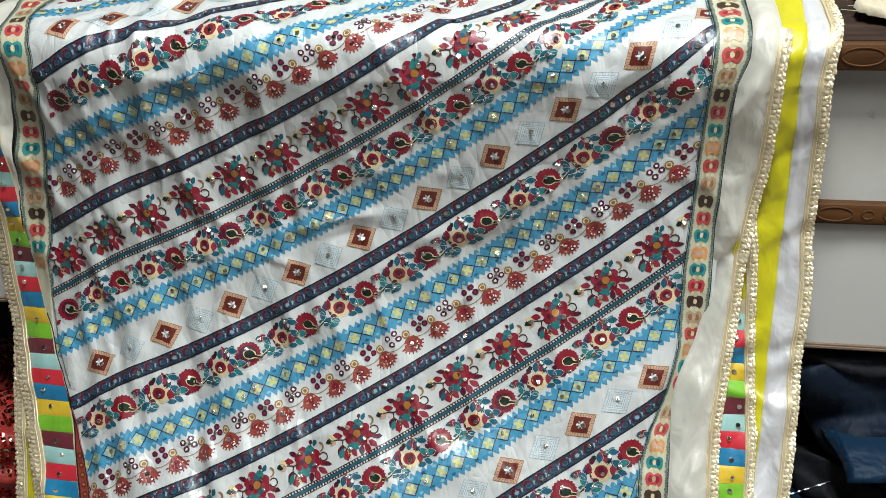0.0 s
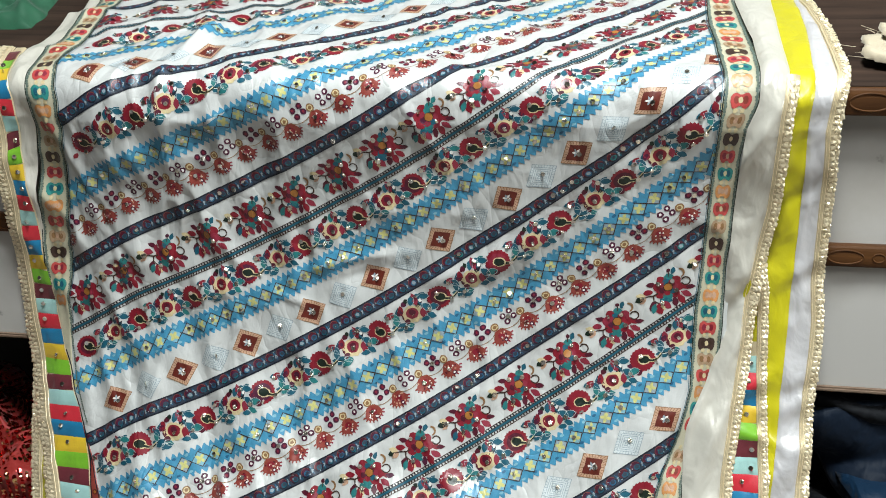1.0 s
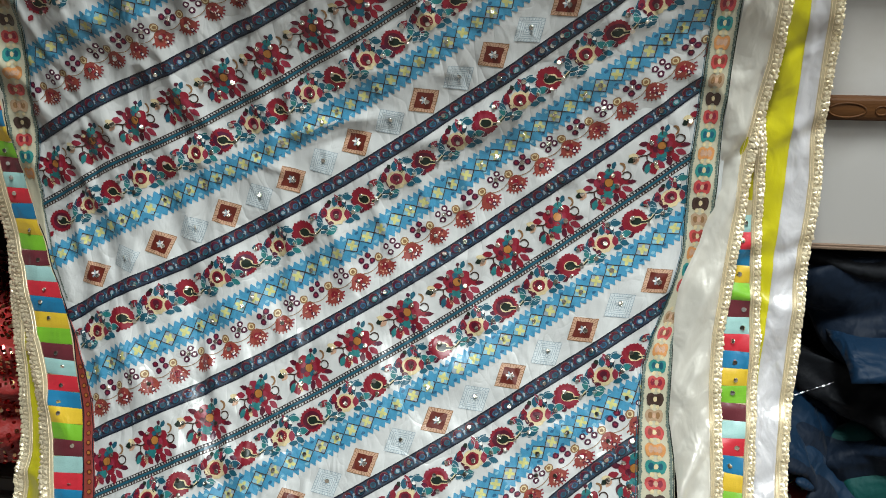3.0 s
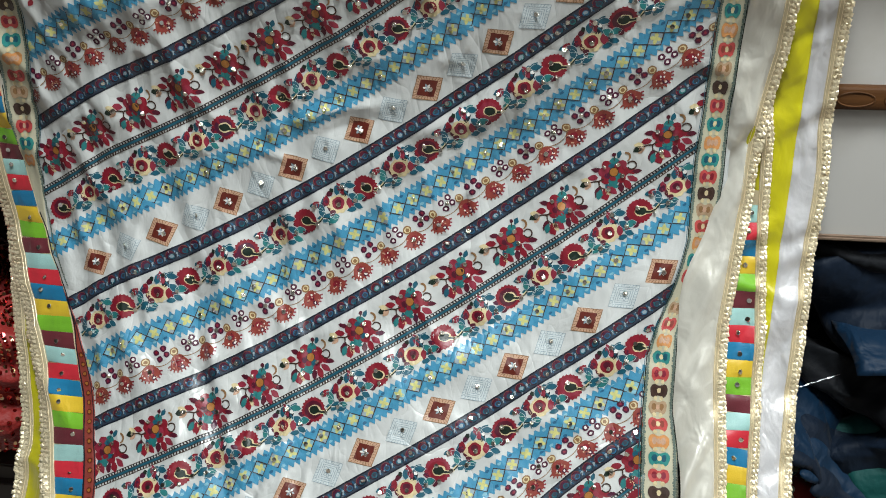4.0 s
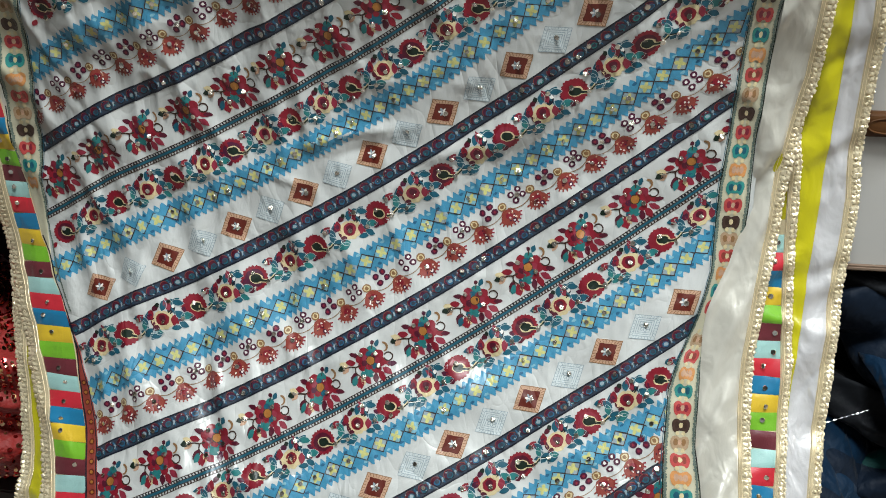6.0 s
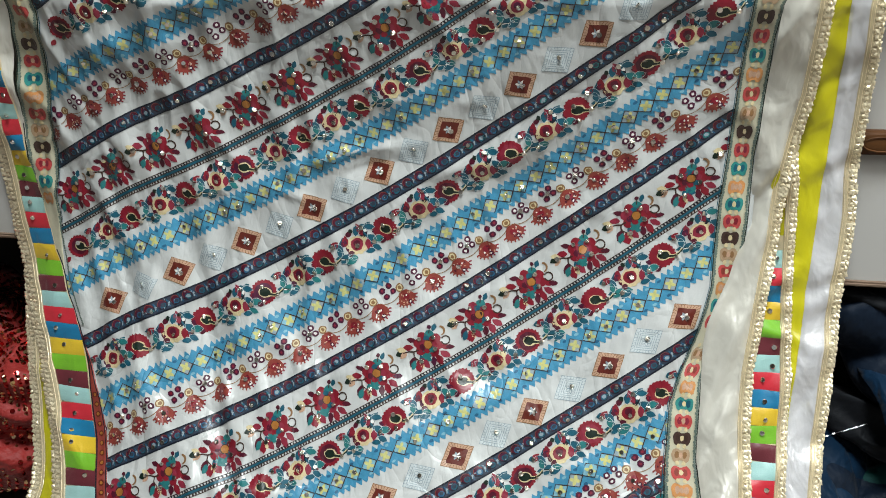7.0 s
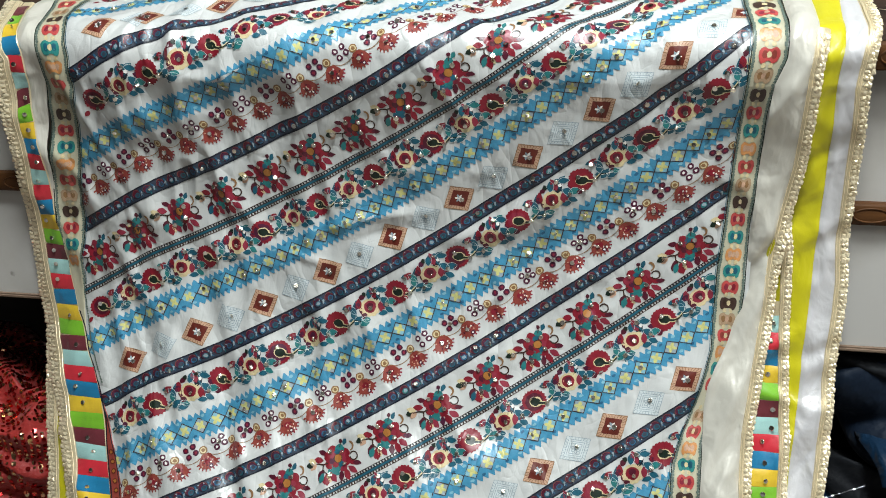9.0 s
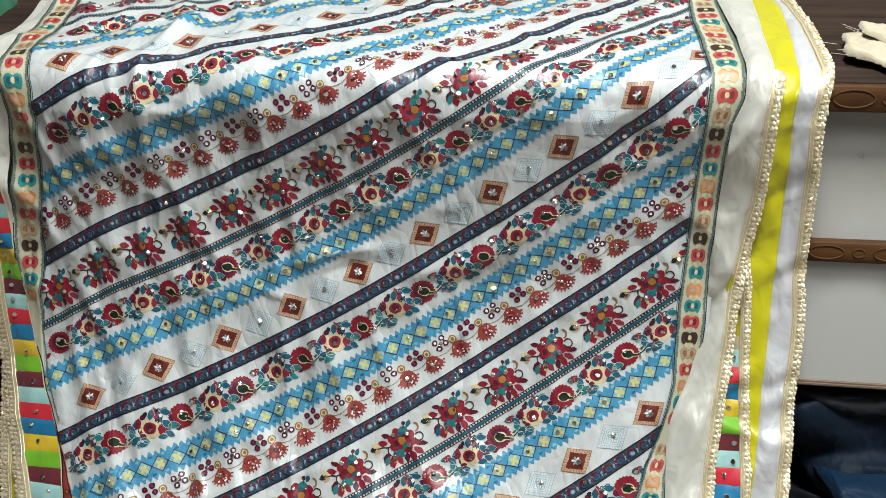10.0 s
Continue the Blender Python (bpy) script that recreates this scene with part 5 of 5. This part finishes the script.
G = "garments heaped under the counter"
M_COTTON = printed_cloth()
lump("heaped_cloth", (0.80, 0.16, 0.25), (0.36, 0.20, 0.13), M_BLACK, "black cloth at the bottom of the dark heap", 1, 0.04, group=G)
lump("heaped_cloth", (0.66, 0.12, 0.45), (0.25, 0.15, 0.095), M_NAVY, "dark navy cloth with deep soft folds in the heap", 2, 0.050, (0, 12, 0), 6.0, group=G)
lump("heaped_cloth", (0.72, 0.10, 0.365), (0.27, 0.15, 0.075), M_NAVY, "dark navy cloth bunched in the heap", 3, 0.045, (0, -14, 0), 7.0, group=G)
lump("heaped_cloth", (0.56, 0.07, 0.375), (0.11, 0.09, 0.045), M_BLACK, "black cloth bunched in the heap", 4, 0.03, (0, 20, 0), 9.0, group=G)
lump("heaped_cloth", (0.72, 0.15, 0.560), (0.36, 0.12, 0.030), M_BLACK, "black cloth rolled on top of the heap", 5, 0.018, (0, 0, 0), 8.0, group=G)
folded("folded_cloth", (0.74, 0.09, 0.515), (0.50, 0.22, 0.014), M_BLUE, "deep blue cloth folded flat near the top of the heap", 1, (8, -9, 4), 1, G)
folded("folded_cloth", (0.78, 0.09, 0.497), (0.46, 0.21, 0.012), M_TEAL, "teal green cloth folded flat in the heap", 2, (8, -8, 2), 1, G)
folded("folded_cloth", (0.63, 0.005, 0.335), (0.22, 0.12, 0.014), M_TEAL, "teal green cloth folded low in the heap", 3, (42, -14, 8), 1, G)
for k in range(4):
    folded("folded_cloth", (0.505 + 0.018 * k, 0.012 - 0.004 * k, 0.330 - 0.014 * k), (0.16, 0.12, 0.012), M_BLUE if k % 2 == 0 else M_NAVY, "deep blue cloth folded on edge low in the heap" if k % 2 == 0 else "navy cloth folded on edge low in the heap", 4 + k, (30, 42 - 4 * k, 0), 1, G)
for k in range(2):
    folded("folded_cloth", (0.68 + 0.02 * k, -0.005, 0.285 - 0.016 * k), (0.24, 0.12, 0.012), M_BLUE if k else M_NAVY, "deep blue cloth folded low in the heap" if k else "navy cloth folded low in the heap", 9 + k, (34, -26, 0), 1, G)
lump("printed_cloth", (0.66, 0.02, 0.215), (0.26, 0.13, 0.050), M_COTTON, "red, blue and white printed cotton under the dark heap", 6, 0.03, (0, -4, 0), 8.0, group=G)
lump("sequinned_cloth", (-0.80, 0.12, 0.26), (0.30, 0.17, 0.13), M_RED, "dark red cloth with gold sequins on the low shelf", 1, 0.045, (0, 0, 0), 8.0, group=G)
lump("sequinned_cloth", (-0.72, 0.10, 0.375), (0.22, 0.15, 0.085), M_RED, "crumpled red cloth with gold sequins", 4, 0.045, (0, 8, 0), 9.0, group=G)


def on_top(x, y):
    return 0.944 - 0.002 + TT * (y - 0.020)


def ragged(name, rx, ry, rise, seed, material, parent=None, label=""):
    """A torn piece of cloth lying crumpled, with a ragged rim that touches what it lies on."""
    rings, spokes = 16, 90
    r = np.random.default_rng(seed)
    t = np.linspace(0, 2 * math.pi, spokes, endpoint=False)
    rim = 0.80 + 0.34 * soft_noise(2.2 * np.cos(t) + 9 + seed, 2.2 * np.sin(t) + 9, 2) + r.uniform(-0.035, 0.035, spokes)
    V, F = [(0.0, 0.0, rise)], []
    for k in range(1, rings + 1):
        f = k / rings
        x, y = rx * rim * f * np.cos(t), ry * rim * f * np.sin(t)
        z = 0.0022 + rise * (0.25 + 1.1 * np.abs(2 * soft_noise(x * 38 + 20 + seed, y * 55 + 20, 0) - 1) + 0.5 * soft_noise(x * 130 + 50, y * 130 + 50, 1)) * (1 - 0.55 * f ** 3)
        V += list(zip(x, y, z))
    V += [(p[0], p[1], 0.0) for p in V[-spokes:]]
    for j in range(spokes):
        F.append((0, 1 + j, 1 + (j + 1) % spokes))
        for k in range(rings):
            a, b = 1 + k * spokes, 1 + (k + 1) * spokes
            F.append((a + j, b + j, b + (j + 1) % spokes, a + (j + 1) % spokes))
    return link_mesh(name, V, F, material, None, parent, True, label)


cream = tagged(ragged("cloth_remnant", 0.090, 0.066, 0.008, 3, M_BEIGE), "frayed beige cloth remnant lying on the counter top", "cloth")
cream.matrix_basis = pose(0.545, 0.100, on_top(0.545, 0.100) + 0.002, math.degrees(TOP_TILT), 0, 24)
flap = ragged("flap", 0.050, 0.030, 0.007, 5, M_BEIGE, cream, "turned-over flap of the remnant")
flap.matrix_basis = pose(-0.012, 0.014, 0.008, -4, 5, -50)
bm = bmesh.new()
for k in range(22):
    a, ln = rng.uniform(0, 2 * math.pi), rng.uniform(0.008, 0.026)
    p0 = Vector((0.086 * math.cos(a) * rng.uniform(0.85, 1.05), 0.064 * math.sin(a) * rng.uniform(0.85, 1.05), 0.002))
    d = Vector((math.cos(a + rng.normal(0, 0.5)), math.sin(a + rng.normal(0, 0.5)), 0.03)) * ln
    bmesh.ops.create_cone(bm, segments=5, radius1=0.0004, radius2=0.0003, depth=ln, cap_ends=True, matrix=Matrix.Translation(p0 + d / 2) @ d.to_track_quat("Z", "Y").to_matrix().to_4x4())
tagged(part("frayed_threads", bm, M_BEIGE, cream, "loose frayed threads"), kind="stuff")
green = heap("cloth_remnant", -0.72, 0.26, 0, 0.22, 0.15, 0.012, M_GREEN, "green patterned cloth lying on the counter top", "cloth", 9, 0.02, 20)
green.matrix_basis = pose(-0.700, 0.235, on_top(-0.700, 0.235), math.degrees(TOP_TILT), 0, 10)


def sequins(parent, n, seed):
    """Gold and red sequins stitched over a crumpled cloth."""
    r = np.random.default_rng(seed)
    me = parent.data
    V, F = [], []
    polys = me.polygons
    k = 0
    while k < n:
        q = polys[int(r.integers(0, len(polys) - 200))]
        if q.normal.z < 0.05 and q.normal.y > -0.1 or soft_noise(np.array([q.center.x * 22 + 40]), np.array([(q.center.z + q.center.y) * 22 + 40]), 1)[0] < 0.15:
            k += 1
            continue
        m = Matrix.Translation(q.center + q.normal * 0.0012) @ (q.normal + Vector(r.normal(0, 0.3, 3))).to_track_quat("Z", "Y").to_matrix().to_4x4()
        rad = r.uniform(0.0018, 0.0036)
        base = len(V)
        V += [m @ Vector((rad * math.cos(a * math.pi / 4), rad * math.sin(a * math.pi / 4), 0)) for a in range(8)]
        F.append(tuple(range(base, base + 8)))
        k += 1
    ob = link_mesh("sequin_scatter", V, F, [M_GOLD_SEQUIN, M_RED_SEQUIN], [0 if r.random() < 0.5 else 1 for _ in F], parent, False, "gold and red sequins")
    tagged(ob, kind="stuff")


M_GOLD_SEQUIN = metal("sequin_gold", (0.85, 0.55, 0.30), 0.2)
M_RED_SEQUIN = metal("sequin_red", (0.60, 0.03, 0.03), 0.22)
for ob in [o for o in scene.objects if o.name.startswith("sequinned_cloth")]:
    sequins(ob, 16000, 5)


# a silvery hair-thin chain lying in a fold of the dark heap
M_SILVER = metal("dull_silver", (0.55, 0.55, 0.57), 0.3)
bm = bmesh.new()
for k in range(44):
    bmesh.ops.create_icosphere(bm, subdivisions=1, radius=rng.uniform(0.00025, 0.00045) + (0.0006 if k in (7, 8, 13, 14, 33, 34) else 0), matrix=pose(0.00105 * k, 0, 0.00056 * k + 0.0003 * math.sin(0.5 * k), 0, 0, 0))
bead_chain = tagged(part("bead_chain", bm, M_SILVER), "thin silver beaded trim on the dark heap", "trim")
bead_chain.matrix_basis = pose(0.436, -0.052, 0.447)
